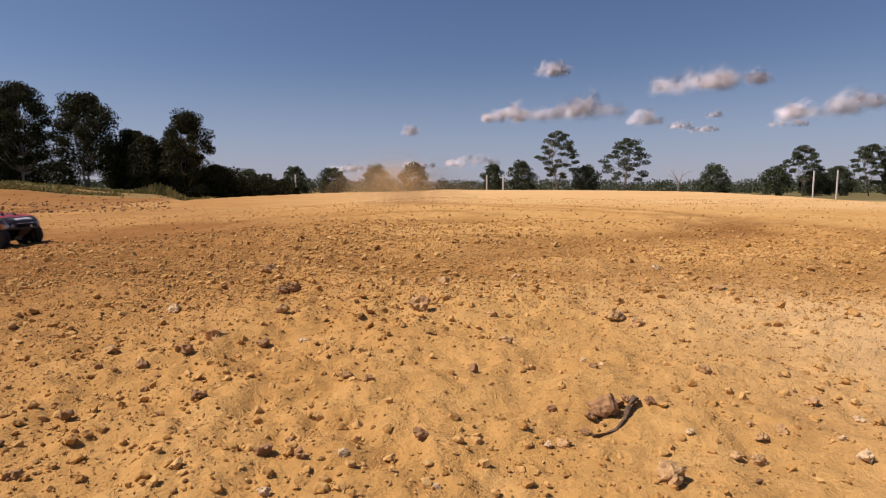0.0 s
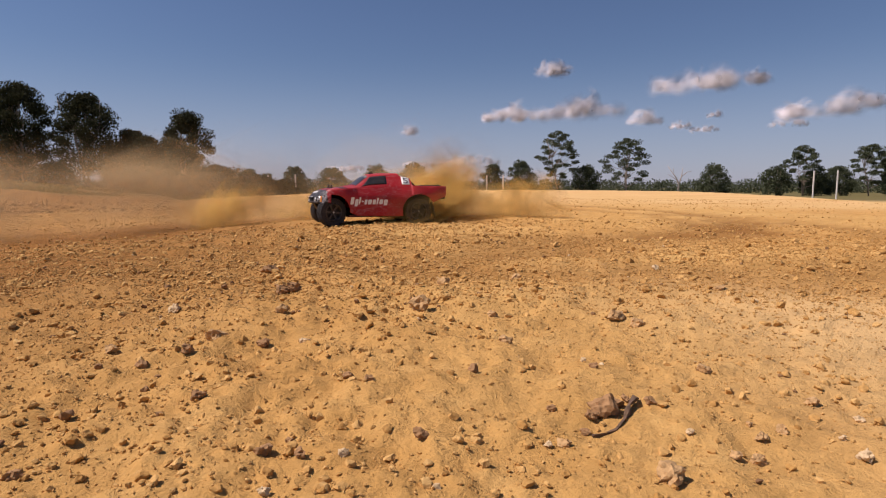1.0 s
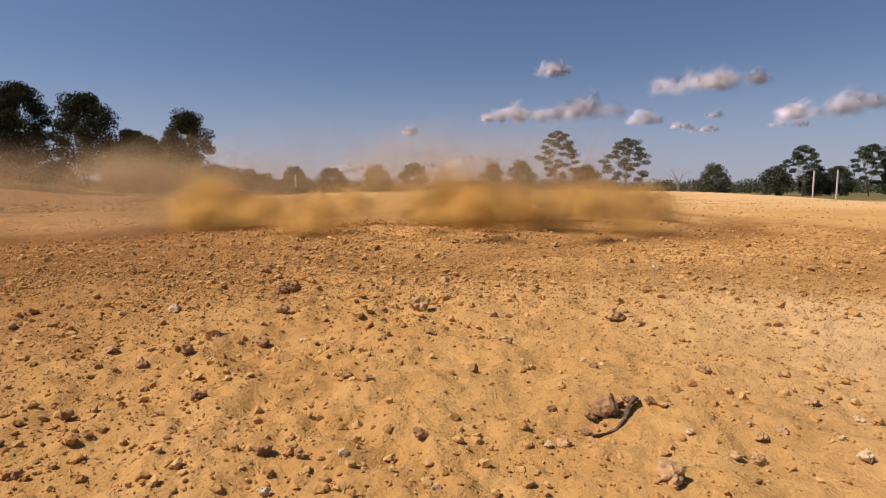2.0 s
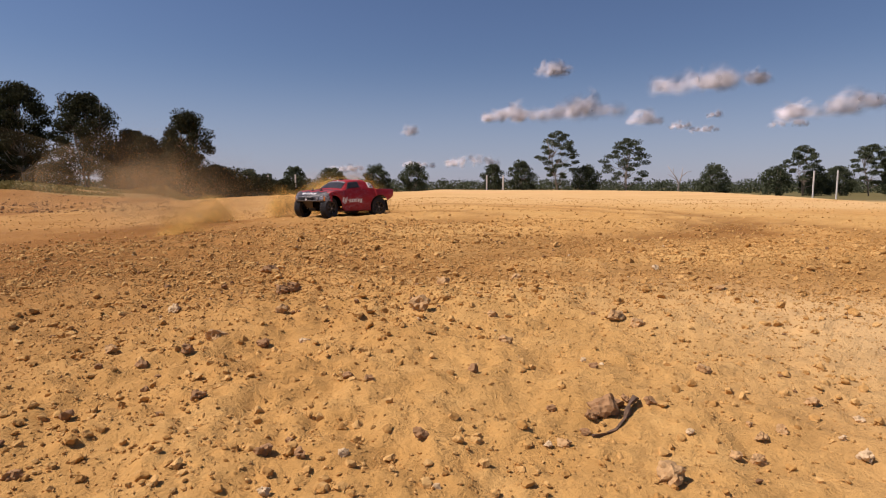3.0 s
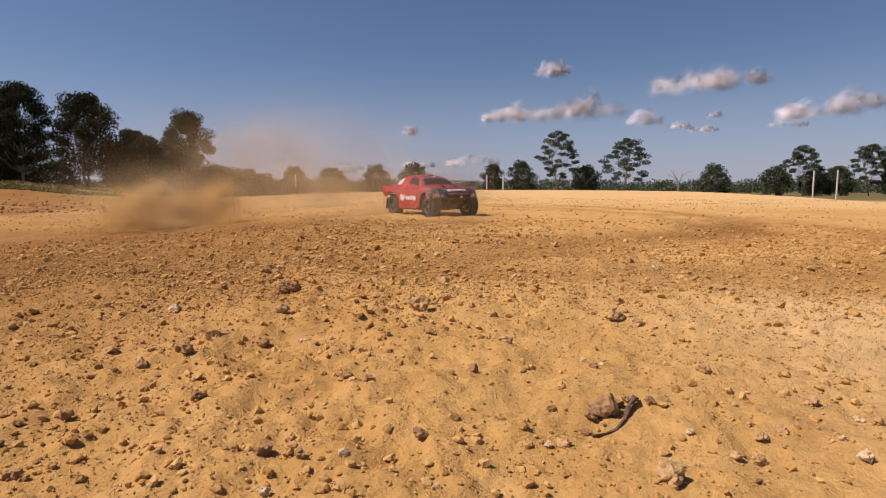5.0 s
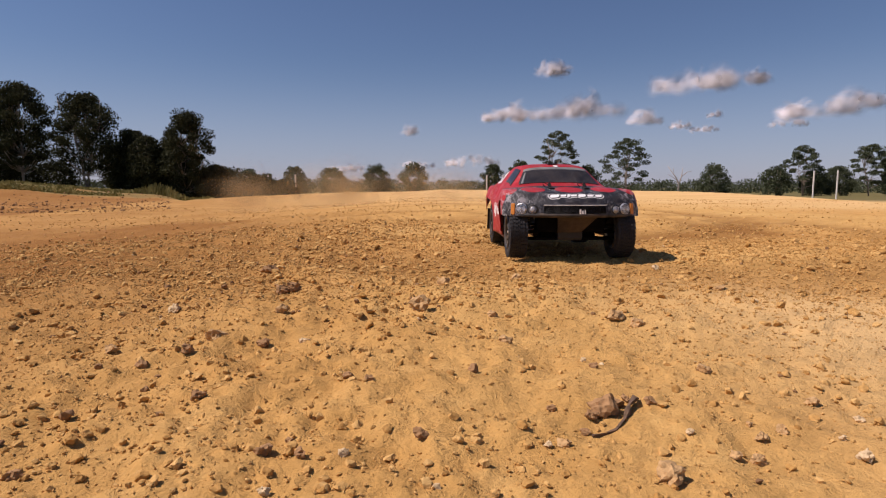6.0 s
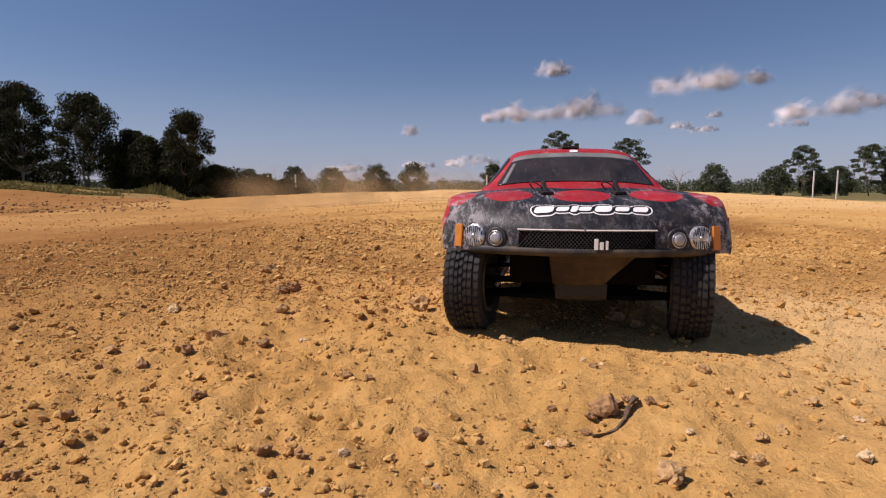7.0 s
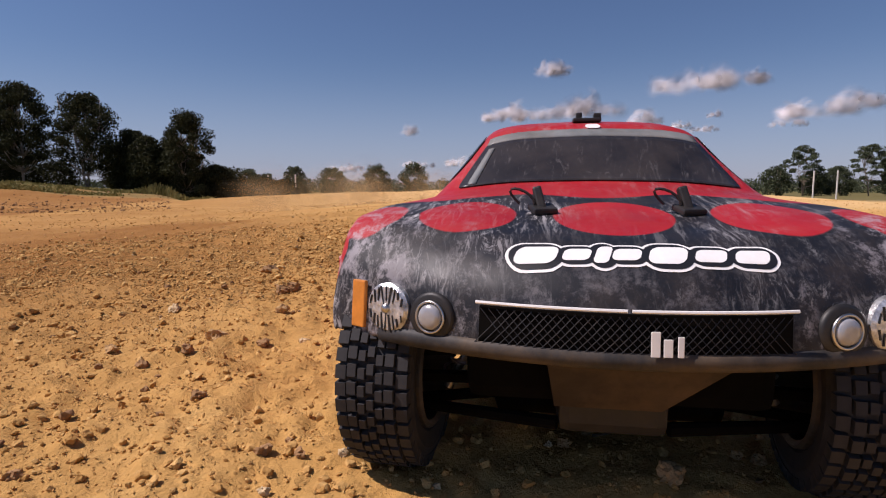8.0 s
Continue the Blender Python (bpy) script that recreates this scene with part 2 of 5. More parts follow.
# ---- vegetation ----
def leaf_cloud(rng, centres, radii, per, size, droop=0.5):
    """Many small leaf sprays round the given centres, thinner towards the rim."""
    cs = np.repeat(np.asarray(centres), per, axis=0)
    rs = np.repeat(np.asarray(radii), per, axis=0)
    d = rng.normal(size=cs.shape)
    d /= np.linalg.norm(d, axis=1)[:, None]
    p = cs + d * rs * (rng.random((len(cs), 1)) ** 0.45)
    a = rng.normal(size=cs.shape)
    a[:, 2] -= droop
    a /= np.linalg.norm(a, axis=1)[:, None]
    b = np.cross(a, rng.normal(size=cs.shape))
    b /= np.linalg.norm(b, axis=1)[:, None]
    s = size * (0.6 + 0.8 * rng.random((len(cs), 1)))
    a, b = a * s, b * s * 0.42
    v = np.stack([p - a, p + b, p + a, p - b], 1).reshape(-1, 3)
    f = np.arange(len(v)).reshape(-1, 4)
    return v, f


def gum_tree(x, y, height, spread, label, seed, low=0.15, leaves=5200, size=0.2, lobes=26, mat=None, open_crown=0.0, lean=0.0, top=1.0):
    rng = np.random.default_rng(seed)
    z0 = gz(x, y) - 0.15
    tree = new("gum_tree")
    tree.location = (x, y, z0)
    tagged(tree, label, "tree", "gum trees round the pad")
    lines, cents, rads = [], [], []
    stems = 1 if spread < 0.3 * height else 2 + int(rng.integers(2))
    tops = []
    for k in range(stems):
        ang = rng.random() * 6.28
        off = (0.05 if stems == 1 else 0.28) * spread
        tip = Vector((math.cos(ang) * off + lean * height, math.sin(ang) * off, height * (0.8 + 0.1 * rng.random())))
        pts = [Vector((0.05 * k, 0.03 * k, 0))]
        for s in range(1, 7):
            w = s / 6
            pts.append(Vector((tip.x * w ** 1.4, tip.y * w ** 1.4, tip.z * w)) + Vector((rng.normal(), rng.normal(), 0)) * 0.012 * height)
        base = 0.017 * height / stems ** 0.5
        lines.append((pts, [base * (1 - 0.13 * s) for s in range(7)]))
        tops.append(pts)
    for k in range(lobes):
        w = low + (1 - low) * ((k + rng.random()) / lobes) ** 0.85
        shape = math.sin(math.pi * min(1, (0.16 + 0.80 * (w - low) / (1 - low)))) ** 0.5
        if w > 0.8:
            shape *= 0.8 * top
        ang = k * 2.4 + rng.random()
        out = spread * 0.42 * shape * (0.2 + 0.4 * open_crown + (0.8 - 0.3 * open_crown) * rng.random() ** 0.5)
        c = Vector((math.cos(ang) * out + lean * height * w, math.sin(ang) * out, height * w * 0.93))
        rad = spread * (0.09 + 0.11 * rng.random()) * (1 - 0.3 * open_crown)
        cents.append(c)
        rads.append((rad, rad, rad * (0.75 - 0.45 * open_crown)))
        stem = tops[int(rng.integers(stems))]
        q = stem[min(5, max(1, int(w * 5)))]
        mid = (q + c) / 2 + Vector((0, 0, -0.03 * height))
        br = 0.0045 * height
        lines.append(([q, mid, c], [br, br * 0.7, br * 0.25]))
    v, f = tubes(lines, 6)
    mesh_ob("trunk", v, f, M_BARK, tree, smooth=True)
    per = max(20, leaves // lobes)
    v, f = leaf_cloud(rng, cents, rads, per, size)
    mesh_ob("crown", v, f, mat or M_LEAF, tree)
    return tree


def build_trees():
    tall = "tall dark green gum tree with a dense drooping crown"
    lone = "tall open-crowned gum tree standing above the scrub"
    low = "broad low gum tree at the far edge of the field"
    # beside the bank: x, y, height, spread
    near_row = ((-43.2, 55, 10.0, 7.4), (-39.2, 54, 9.8, 6.0), (-33.8, 55, 9.4, 6.8), (-30.4, 57, 6.2, 4.4),
                (-28.0, 55, 5.3, 4.4), (-24.2, 55, 8.9, 5.4), (-22.4, 57, 3.6, 4.4), (-48.5, 58, 10.2, 7.5), (-26.4, 57, 6.2, 4.6), (-33.4, 62, 4.4, 6.0))
    for k, (x, y, h, s) in enumerate(near_row):
        gum_tree(x, y, h, s, tall, 100 + k, low=0.02 if k not in (1, 2) else 0.2, leaves=21000, size=0.115, lobes=64, top=0.95)
    scrub_row = ((-20.5, 64, 2.6, 5.0), (-18.2, 66, 2.2, 4.4), (-22.5, 61, 3.4, 5.0), (-46.0, 62, 2.6, 6.0), (-41.5, 62, 2.8, 6.0), (-30.5, 61, 3.0, 5.0), (-27.0, 61, 3.2, 5.0))
    for k, (x, y, h, s) in enumerate(scrub_row):
        gum_tree(x, y, h, s, "dense dark shrub at the end of the tree row", 140 + k, low=0.03, leaves=5200, size=0.13, lobes=30)
    # far edge
    far_row = ((-33.5, 130, 5.6, 6.5), (-25.0, 130, 5.2, 7.5), (-15.0, 132, 5.8, 7.2), (-6.6, 130, 6.0, 8.0), (11.0, 128, 5.6, 5.6),
               (17.5, 130, 6.4, 7.0), (31.5, 128, 5.4, 7.4), (-43.0, 128, 5.0, 6.0), (-39.5, 130, 4.0, 4.5),
               (59.0, 126, 5.8, 7.4), (72.5, 126, 5.4, 7.0), (86.0, 126, 5.6, 6.5), (99.5, 126, 6.0, 8.0), (81.0, 126, 4.6, 6.5))
    for k, (x, y, h, s) in enumerate(far_row):
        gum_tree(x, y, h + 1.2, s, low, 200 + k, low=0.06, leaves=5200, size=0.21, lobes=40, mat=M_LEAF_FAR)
    lone_row = ((24.8, 125, 12.8, 9.8), (39.3, 124, 11.4, 10.6), (77.2, 124, 10.0, 8.6), (90.0, 122, 10.2, 8.6), (95.0, 122, 9.4, 7.0))
    for k, (x, y, h, s) in enumerate(lone_row):
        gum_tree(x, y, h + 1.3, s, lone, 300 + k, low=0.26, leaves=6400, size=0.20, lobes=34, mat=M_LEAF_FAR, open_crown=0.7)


def build_dead_tree():
    rng = np.random.default_rng(5)
    x, y = 50.5, 124.0
    tree = new("dead_tree")
    tree.location = (x, y, gz(x, y) - 0.1)
    tagged(tree, "bare grey dead tree without leaves", "tree")
    lines = [([Vector((0, 0, 0)), Vector((0.1, 0, 2.4)), Vector((-0.5, 0, 3.8)), Vector((-2.3, 0.3, 6.3))], [0.26, 0.2, 0.13, 0.04]),
             ([Vector((0.1, 0, 2.4)), Vector((0.7, 0.2, 4.2)), Vector((0.9, 0.2, 5.9))], [0.16, 0.1, 0.04]),
             ([Vector((0.6, 0.2, 4.0)), Vector((1.8, 0.1, 5.0)), Vector((2.9, 0, 5.3))], [0.08, 0.06, 0.03]),
             ([Vector((-1.2, 0.1, 4.8)), Vector((-1.1, 0, 5.9))], [0.06, 0.03]),
             ([Vector((-0.2, 0, 3.2)), Vector((-1.6, 0, 4.2)), Vector((-2.5, 0, 4.6))], [0.08, 0.05, 0.02])]
    v, f = tubes(lines, 6)
    mesh_ob("trunk", v, f, M_DEAD, tree, smooth=True)


def build_far_woods():
    """The low continuous line of bush behind the field."""
    rng = np.random.default_rng(9)
    cents, rads = [], []
    for k in range(520):
        u = -1.15 + 2.3 * k / 519
        d = 185 + 40 * rng.random()
        x, y = u * d, d
        hump = 2.6 + 1.8 * float(fbm(np.array([u * 9.0]), np.array([0.5]), 3, 61)[0]) + 1.6 * rng.random()
        for q in range(3):
            cents.append((x + rng.normal() * 1.5, y + rng.normal() * 2, -1.4 + hump * (0.25 + 0.33 * q)))
            rads.append((3.0, 2.2, 1.2))
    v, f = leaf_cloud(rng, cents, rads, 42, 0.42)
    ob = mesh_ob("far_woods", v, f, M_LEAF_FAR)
    tagged(ob, "low line of grey-green bush along the horizon", "woods", kind="stuff")


def build_posts():
    rows = ((-23.6, 78, 2.9), (-19.9, 78, 2.95), (5.9, 78, 2.85), (8.1, 78, 2.85), (50.0, 78, 3.4), (53.2, 78, 3.5))
    for x, y, h in rows:
        z0 = gz(x, y)
        h = h + (-0.95 - z0) * 1.0
        v, f = tubes([([Vector((0, 0, -0.2)), Vector((0, 0, h))], [0.10, 0.10]), ([Vector((0, 0, h)), Vector((0, 0, h + 0.05))], [0.115, 0.09])], 8)
        ob = mesh_ob("fence_post", v, f, M_POST)
        ob.location = (x, y, z0)
        tagged(ob, "pale slender fence post at the edge of the field", "post", "fence posts")


def build_bank_grass():
    rng = np.random.default_rng(21)
    n = 9000
    u = -0.40 - 0.55 * rng.random(n)
    r = 26.5 + 7 * rng.random(n) ** 1.3
    y = r / np.sqrt(1 + u * u)
    x = u * y
    keep = fbm(x * 0.45, y * 0.45, 3, 88) > -0.18
    x, y = x[keep], y[keep]
    z = ground_height(x, y)
    h = (0.05 + 0.11 * rng.random(len(x)) ** 2) * (1 + 3.0 * np.exp(-((x / y + 0.49) / 0.03) ** 2))
    w = 0.035 + 0.03 * rng.random(len(x))
    dx, dy = rng.normal(size=len(x)) * 0.08, rng.normal(size=len(x)) * 0.08
    a = np.stack([x - w, y, z - 0.02], -1)
    b = np.stack([x + w, y, z - 0.02], -1)
    c = np.stack([x + dx + w * 0.3, y + dy, z + h], -1)
    d = np.stack([x + dx - w * 0.3, y + dy, z + h], -1)
    v = np.stack([a, b, c, d], 1).reshape(-1, 3)
    ob = mesh_ob("bank_grass", v, np.arange(len(v)).reshape(-1, 4), M_GRASS)
    tagged(ob, "tufts of dry green grass along the earth bank", "grass", kind="stuff")


# ---- the radio-controlled truck: x forward, y to its left, z up, standing on z = 0 ----
def mat_shell():
    n = Nodes("painted_shell").surf(0.32, 0.0, 0.32)
    blk = n.attr("black_paint")
    mask = n.ramp(n.math("ADD", n.math("MULTIPLY", blk, 250.0), 0.5), [(0.3, (0, 0, 0)), (0.7, (1, 1, 1))])
    red = n.ramp(n.noise(9.0, 4.0), [(0.3, (0.30, 0.009, 0.013)), (0.7, (0.42, 0.015, 0.019))])
    dark = n.ramp(n.noise(14.0, 5.0), [(0.3, (0.006, 0.007, 0.010)), (0.7, (0.015, 0.016, 0.021))])
    c = n.mix(mask, red, dark)
    # rubbed and scratched places, whitish
    tc = n.add("ShaderNodeTexCoord")
    scr = []
    for ang, sc, lo in ((0.5, 26.0, 0.535), (-0.9, 34.0, 0.55), (1.4, 22.0, 0.545)):
        mp = n.add("ShaderNodeMapping")
        mp.inputs["Rotation"].default_value = (0.3, 0.5 * ang, ang)
        mp.inputs["Scale"].default_value = (0.35, 2.2, 1.0)
        n.link(tc.outputs["Object"], mp.inputs["Vector"])
        t = n.add("ShaderNodeTexNoise", Scale=sc, Detail=8.0, Roughness=0.8, Distortion=1.6)
        n.link(mp.outputs["Vector"], t.inputs["Vector"])
        scr.append(n.ramp(t.outputs["Fac"], [(lo, (0, 0, 0)), (lo + 0.06, (0.7, 0.7, 0.7))]))
    s = n.mix(1.0, n.mix(1.0, scr[0], scr[1], "ADD"), scr[2], "ADD")
    wear = n.mix(1.0, s, n.ramp(n.noise(7.0, 3.0), [(0.40, (0.05, 0.05, 0.05)), (0.60, (1.0, 1.0, 1.0))]), "MULTIPLY")
    wear = n.mix(1.0, wear, n.mix(mask, (0.25, 0.25, 0.25), (1, 1, 1)), "MULTIPLY")
    rub = n.math("MULTIPLY", n.attr("scuff"), n.ramp(n.noise(38.0, 7.0, 0.8), [(0.50, (0.0, 0.0, 0.0)), (0.60, (0.6, 0.6, 0.6))]))
    c = n.mix(wear, c, (0.46, 0.44, 0.44))
    c = n.mix(rub, c, (0.40, 0.37, 0.39))
    dust = n.ramp(n.noise(20.0, 7.0, 0.75), [(0.45, (0.0, 0.0, 0.0)), (0.8, (0.10, 0.10, 0.10))])
    c = n.mix(dust, c, (0.36, 0.25, 0.16))
    n.color(c)
    rr = n.ramp(n.noise(30.0, 5.0), [(0.3, (0.36, 0.36, 0.36)), (0.7, (0.6, 0.6, 0.6))])
    n.link(n.mix(n.attr("scuff"), rr, (0.6, 0.6, 0.6)), n.p.inputs["Roughness"])
    n.bump(n.noise(60.0, 4.0), 0.08, 0.001)
    return n.mat


M_SHELL = mat_shell()
def mat_window():
    n = Nodes("smoked_window").surf(0.30, 0.0, 0.4)
    c = n.ramp(n.noise(18.0, 5.0), [(0.3, (0.012, 0.011, 0.012)), (0.7, (0.034, 0.030, 0.030))])
    tc = n.add("ShaderNodeTexCoord")
    for ang, sc in ((0.3, 30.0), (-0.5, 44.0)):
        mp = n.add("ShaderNodeMapping")
        mp.inputs["Rotation"].default_value = (0.2, 0.3, ang)
        mp.inputs["Scale"].default_value = (0.25, 2.6, 1.0)
        n.link(tc.outputs["Object"], mp.inputs["Vector"])
        t = n.add("ShaderNodeTexNoise", Scale=sc, Detail=8.0, Roughness=0.75, Distortion=1.2)
        n.link(mp.outputs["Vector"], t.inputs["Vector"])
        c = n.mix(n.ramp(t.outputs["Fac"], [(0.58, (0, 0, 0)), (0.70, (0.28, 0.28, 0.28))]), c, (0.26, 0.24, 0.23))
    c = n.mix(n.ramp(n.noise(5.0, 6.0, 0.7), [(0.42, (0, 0, 0)), (0.72, (0.12, 0.12, 0.12))]), c, (0.30, 0.23, 0.17))
    n.color(c)
    return n.mat


M_WINDOW = mat_window()
M_STRIP = simple("dusty_visor", (0.16, 0.17, 0.17), 0.5, 0.0, 0.4, 0.35, 30.0, 0.2)
M_RUBBER = simple("dusty_rubber", (0.030, 0.029, 0.030), 0.75, 0.0, 0.3, 0.4, 60.0, 0.10, 0.4)
M_PLASTIC = simple("black_plastic", (0.018, 0.017, 0.017), 0.5, 0.0, 0.4, 0.3, 60.0, 0.06)
M_RIM = simple("dark_rim", (0.05, 0.048, 0.046), 0.4, 0.2, 0.5, 0.3, 60.0, 0.3)
M_STEEL = simple("bare_steel", (0.55, 0.53, 0.5), 0.32, 1.0, 0.5, 0.25, 80.0)
M_SKID = simple("muddy_skid_plate", (0.040, 0.030, 0.023), 0.7, 0.0, 0.2, 0.4, 30.0, 0.25)
# near-black for recessed and underside parts, their shade put into the colour
M_SHADE_BLACK = simple("shade_black", (0.005, 0.0045, 0.004), 0.95, 0.0, 0.05, 0.3, 40.0)
M_BUMPER = simple("scuffed_bumper", (0.030, 0.029, 0.029), 0.6, 0.0, 0.3, 0.6, 45.0, 0.28, 0.4)
M_WHITE = simple("white_vinyl", (0.78, 0.76, 0.73), 0.5, 0.0, 0.4, 0.08, 60.0, 0.06, 0.0)
M_INK = simple("black_vinyl", (0.012, 0.012, 0.014), 0.45, 0.0, 0.4, 0.2, 60.0)
M_AMBER = simple("amber_marker", (0.62, 0.22, 0.03), 0.4, 0.0, 0.5, 0.2, 80.0)
M_LAMP = simple("chromed_reflector", (0.66, 0.66, 0.66), 0.3, 0.7, 0.5, 0.7, 170.0, 0.0, 1.0)
M_LENS = simple("grey_lens", (0.38, 0.38, 0.39), 0.25, 0.3, 0.5, 0.2, 60.0)
M_SPRING = simple("grey_spring", (0.35, 0.35, 0.36), 0.35, 0.8, 0.5, 0.2, 60.0)
M_REDALU = simple("dull_red_frame", (0.07, 0.012, 0.012), 0.5, 0.2, 0.4, 0.3, 40.0, 0.2)

#            x     yb     zb    ym     zm    yt     zt    yr     zr    yi     zi    zc    bow
SHELL_REAR = [(-0.478, 0.205, 0.190, 0.212, 0.215, 0.208, 0.254, 0.198, 0.257, 0.185, 0.216, 0.216, 0.0),
              (-0.400, 0.228, 0.160, 0.232, 0.210, 0.215, 0.257, 0.203, 0.259, 0.188, 0.214, 0.214, 0.0),
              (-0.285, 0.238, 0.100, 0.238, 0.205, 0.215, 0.258, 0.203, 0.260, 0.186, 0.212, 0.212, 0.0),
              (-0.246, 0.235, 0.062, 0.234, 0.200, 0.210, 0.259, 0.196, 0.262, 0.180, 0.212, 0.212, 0.0),
              (-0.238, 0.229, 0.060, 0.227, 0.195, 0.200, 0.261, 0.146, 0.320, 0.134, 0.215, 0.215, 0.0),
              (-0.176, 0.219, 0.062, 0.217, 0.190, 0.190, 0.261, 0.136, 0.335, 0.118, 0.225, 0.225, 0.0),
              (-0.166, 0.218, 0.062, 0.216, 0.190, 0.189, 0.261, 0.133, 0.338, 0.094, 0.344, 0.346, 0.0)]
SHELL_FRONT = [(-0.060, 0.213, 0.064, 0.212, 0.190, 0.186, 0.259, 0.129, 0.336, 0.090, 0.344, 0.347, 0.0),
               (0.026, 0.212, 0.066, 0.211, 0.190, 0.186, 0.254, 0.124, 0.327, 0.086, 0.335, 0.338, 0.0),
               (0.050, 0.212, 0.066, 0.211, 0.190, 0.186, 0.253, 0.128, 0.313, 0.088, 0.321, 0.324, 0.0),
               (0.122, 0.212, 0.068, 0.212, 0.190, 0.187, 0.247, 0.164, 0.258, 0.098, 0.266, 0.268, 0.0),
               (0.150, 0.220, 0.080, 0.224, 0.195, 0.206, 0.246, 0.148, 0.256, 0.090, 0.262, 0.264, 0.0),
               (0.205, 0.237, 0.105, 0.241, 0.205, 0.229, 0.245, 0.128, 0.254, 0.082, 0.253, 0.255, 0.0),
               (0.285, 0.239, 0.140, 0.243, 0.205, 0.231, 0.243, 0.122, 0.245, 0.075, 0.242, 0.243, 0.3),
               (0.345, 0.240, 0.153, 0.242, 0.200, 0.229, 0.236, 0.120, 0.235, 0.075, 0.231, 0.231, 0.9),
               (0.380, 0.238, 0.154, 0.239, 0.190, 0.225, 0.224, 0.118, 0.214, 0.072, 0.215, 0.215, 1.25),
               (0.394, 0.236, 0.153, 0.237, 0.178, 0.222, 0.207, 0.116, 0.199, 0.070, 0.199, 0.199, 1.25),
               (0.400, 0.235, 0.152, 0.236, 0.167, 0.220, 0.188, 0.116, 0.184, 0.070, 0.184, 0.184, 1.25),
               (0.4045, 0.233, 0.151, 0.234, 0.156, 0.218, 0.166, 0.116, 0.165, 0.070, 0.165, 0.165, 1.25),
               (0.4055, 0.231, 0.150, 0.232, 0.151, 0.216, 0.152, 0.116, 0.151, 0.070, 0.151, 0.151, 1.25)]
HUB_X, HUB_Y, HUB_Z, TYRE_R = 0.285, 0.185, 0.092, 0.092
SEG = (12, 10, 12, 6, 8)


def shell_grid():
    c = np.array(SHELL_REAR + SHELL_FRONT)
    step = np.abs(np.diff(c[:, :12], axis=0)).max(1)
    s = np.concatenate([[0], np.cumsum(step)])
    q = np.arange(0, s[-1], 0.0042)
    q = np.append(q, s[-1])
    d = np.stack([np.interp(q, s, c[:, k]) for k in range(c.shape[1])], 1)
    key = [(d[:, 1], d[:, 2]), (d[:, 3], d[:, 4]), (d[:, 5], d[:, 6]), (d[:, 7], d[:, 8]), (d[:, 9], d[:, 10]), (d[:, 1] * 0, d[:, 11])]
    cols = []
    for k, n in enumerate(SEG):
        for w in np.arange(n) / n:
            cols.append([key[k][0] * (1 - w) + key[k + 1][0] * w, key[k][1] * (1 - w) + key[k + 1][1] * w])
    cols.append([key[5][0], key[5][1]])
    half = np.array(cols)  # column, (y z), station
    y = np.concatenate([half[:, 0], -half[-2::-1, 0]]).T
    z = np.concatenate([half[:, 1], half[-2::-1, 1]]).T
    x = np.repeat(d[:, :1], y.shape[1], 1)
    g = np.stack([x, y, z], -1)
    for _ in range(5):
        a = g.copy()
        a[:, 1:-1] = 0.5 * g[:, 1:-1] + 0.25 * (g[:, 2:] + g[:, :-2])
        b = a.copy()
        b[1:-1] = 0.6 * a[1:-1] + 0.2 * (a[2:] + a[:-2])
        g = b
    g[..., 0] -= np.repeat(d[:, 12:13], y.shape[1], 1) * g[..., 1] ** 2
    return d[:, 0], g


NOM_X, SHELL = shell_grid()
COLS = SHELL.shape[1]
J = [0]
for n_seg in SEG:
    J.append(J[-1] + n_seg)


def grid_at(i, j, lift=0.0):
    """A point of the shell at fractional grid places, lifted off it along its normal."""
    i = min(max(i, 0.0), len(NOM_X) - 1.001)
    j = min(max(j, 0.0), COLS - 1.001)
    a, b = int(i), int(j)
    u, v = i - a, j - b
    p00, p10, p01, p11 = SHELL[a, b], SHELL[a + 1, b], SHELL[a, b + 1], SHELL[a + 1, b + 1]
    p = (p00 * (1 - u) + p10 * u) * (1 - v) + (p01 * (1 - u) + p11 * u) * v
    n = np.cross((p10 + p11) - (p00 + p01), (p01 + p11) - (p00 + p10))
    n /= max(1e-9, np.linalg.norm(n))
    return p + n * lift


def row_of(x):
    return float(np.interp(x, NOM_X, np.arange(len(NOM_X))))


def top_at(x, y, lift):
    i = row_of(x)
    r = SHELL[int(round(i))]
    jj = np.arange(J[1], COLS - J[1])
    return grid_at(i, float(np.interp(-y, -r[jj, 1], jj)), lift)


def side_at(x, z, side, lift):
    i = row_of(x)
    r = SHELL[int(round(i))]
    jj = np.arange(0, J[3])
    j = float(np.interp(z, r[jj, 2], jj))
    return grid_at(i, j if side > 0 else COLS - 1 - j, lift)


def strip(name, fn, n, m, mat, parent, label=""):
    """A thin sheet over the unit square, each corner placed by fn(a, b)."""
    v = [fn(a / n, b / m) for a in range(n + 1) for b in range(m + 1)]
    f = [(a * (m + 1) + b, (a + 1) * (m + 1) + b, (a + 1) * (m + 1) + b + 1, a * (m + 1) + b + 1) for a in range(n) for b in range(m)]
    ob = mesh_ob(name, v, f, mat, parent, label, smooth=True)
    so = ob.modifiers.new("thickness", "SOLIDIFY")
    so.thickness, so.offset = 0.0006, 0.0
    return ob


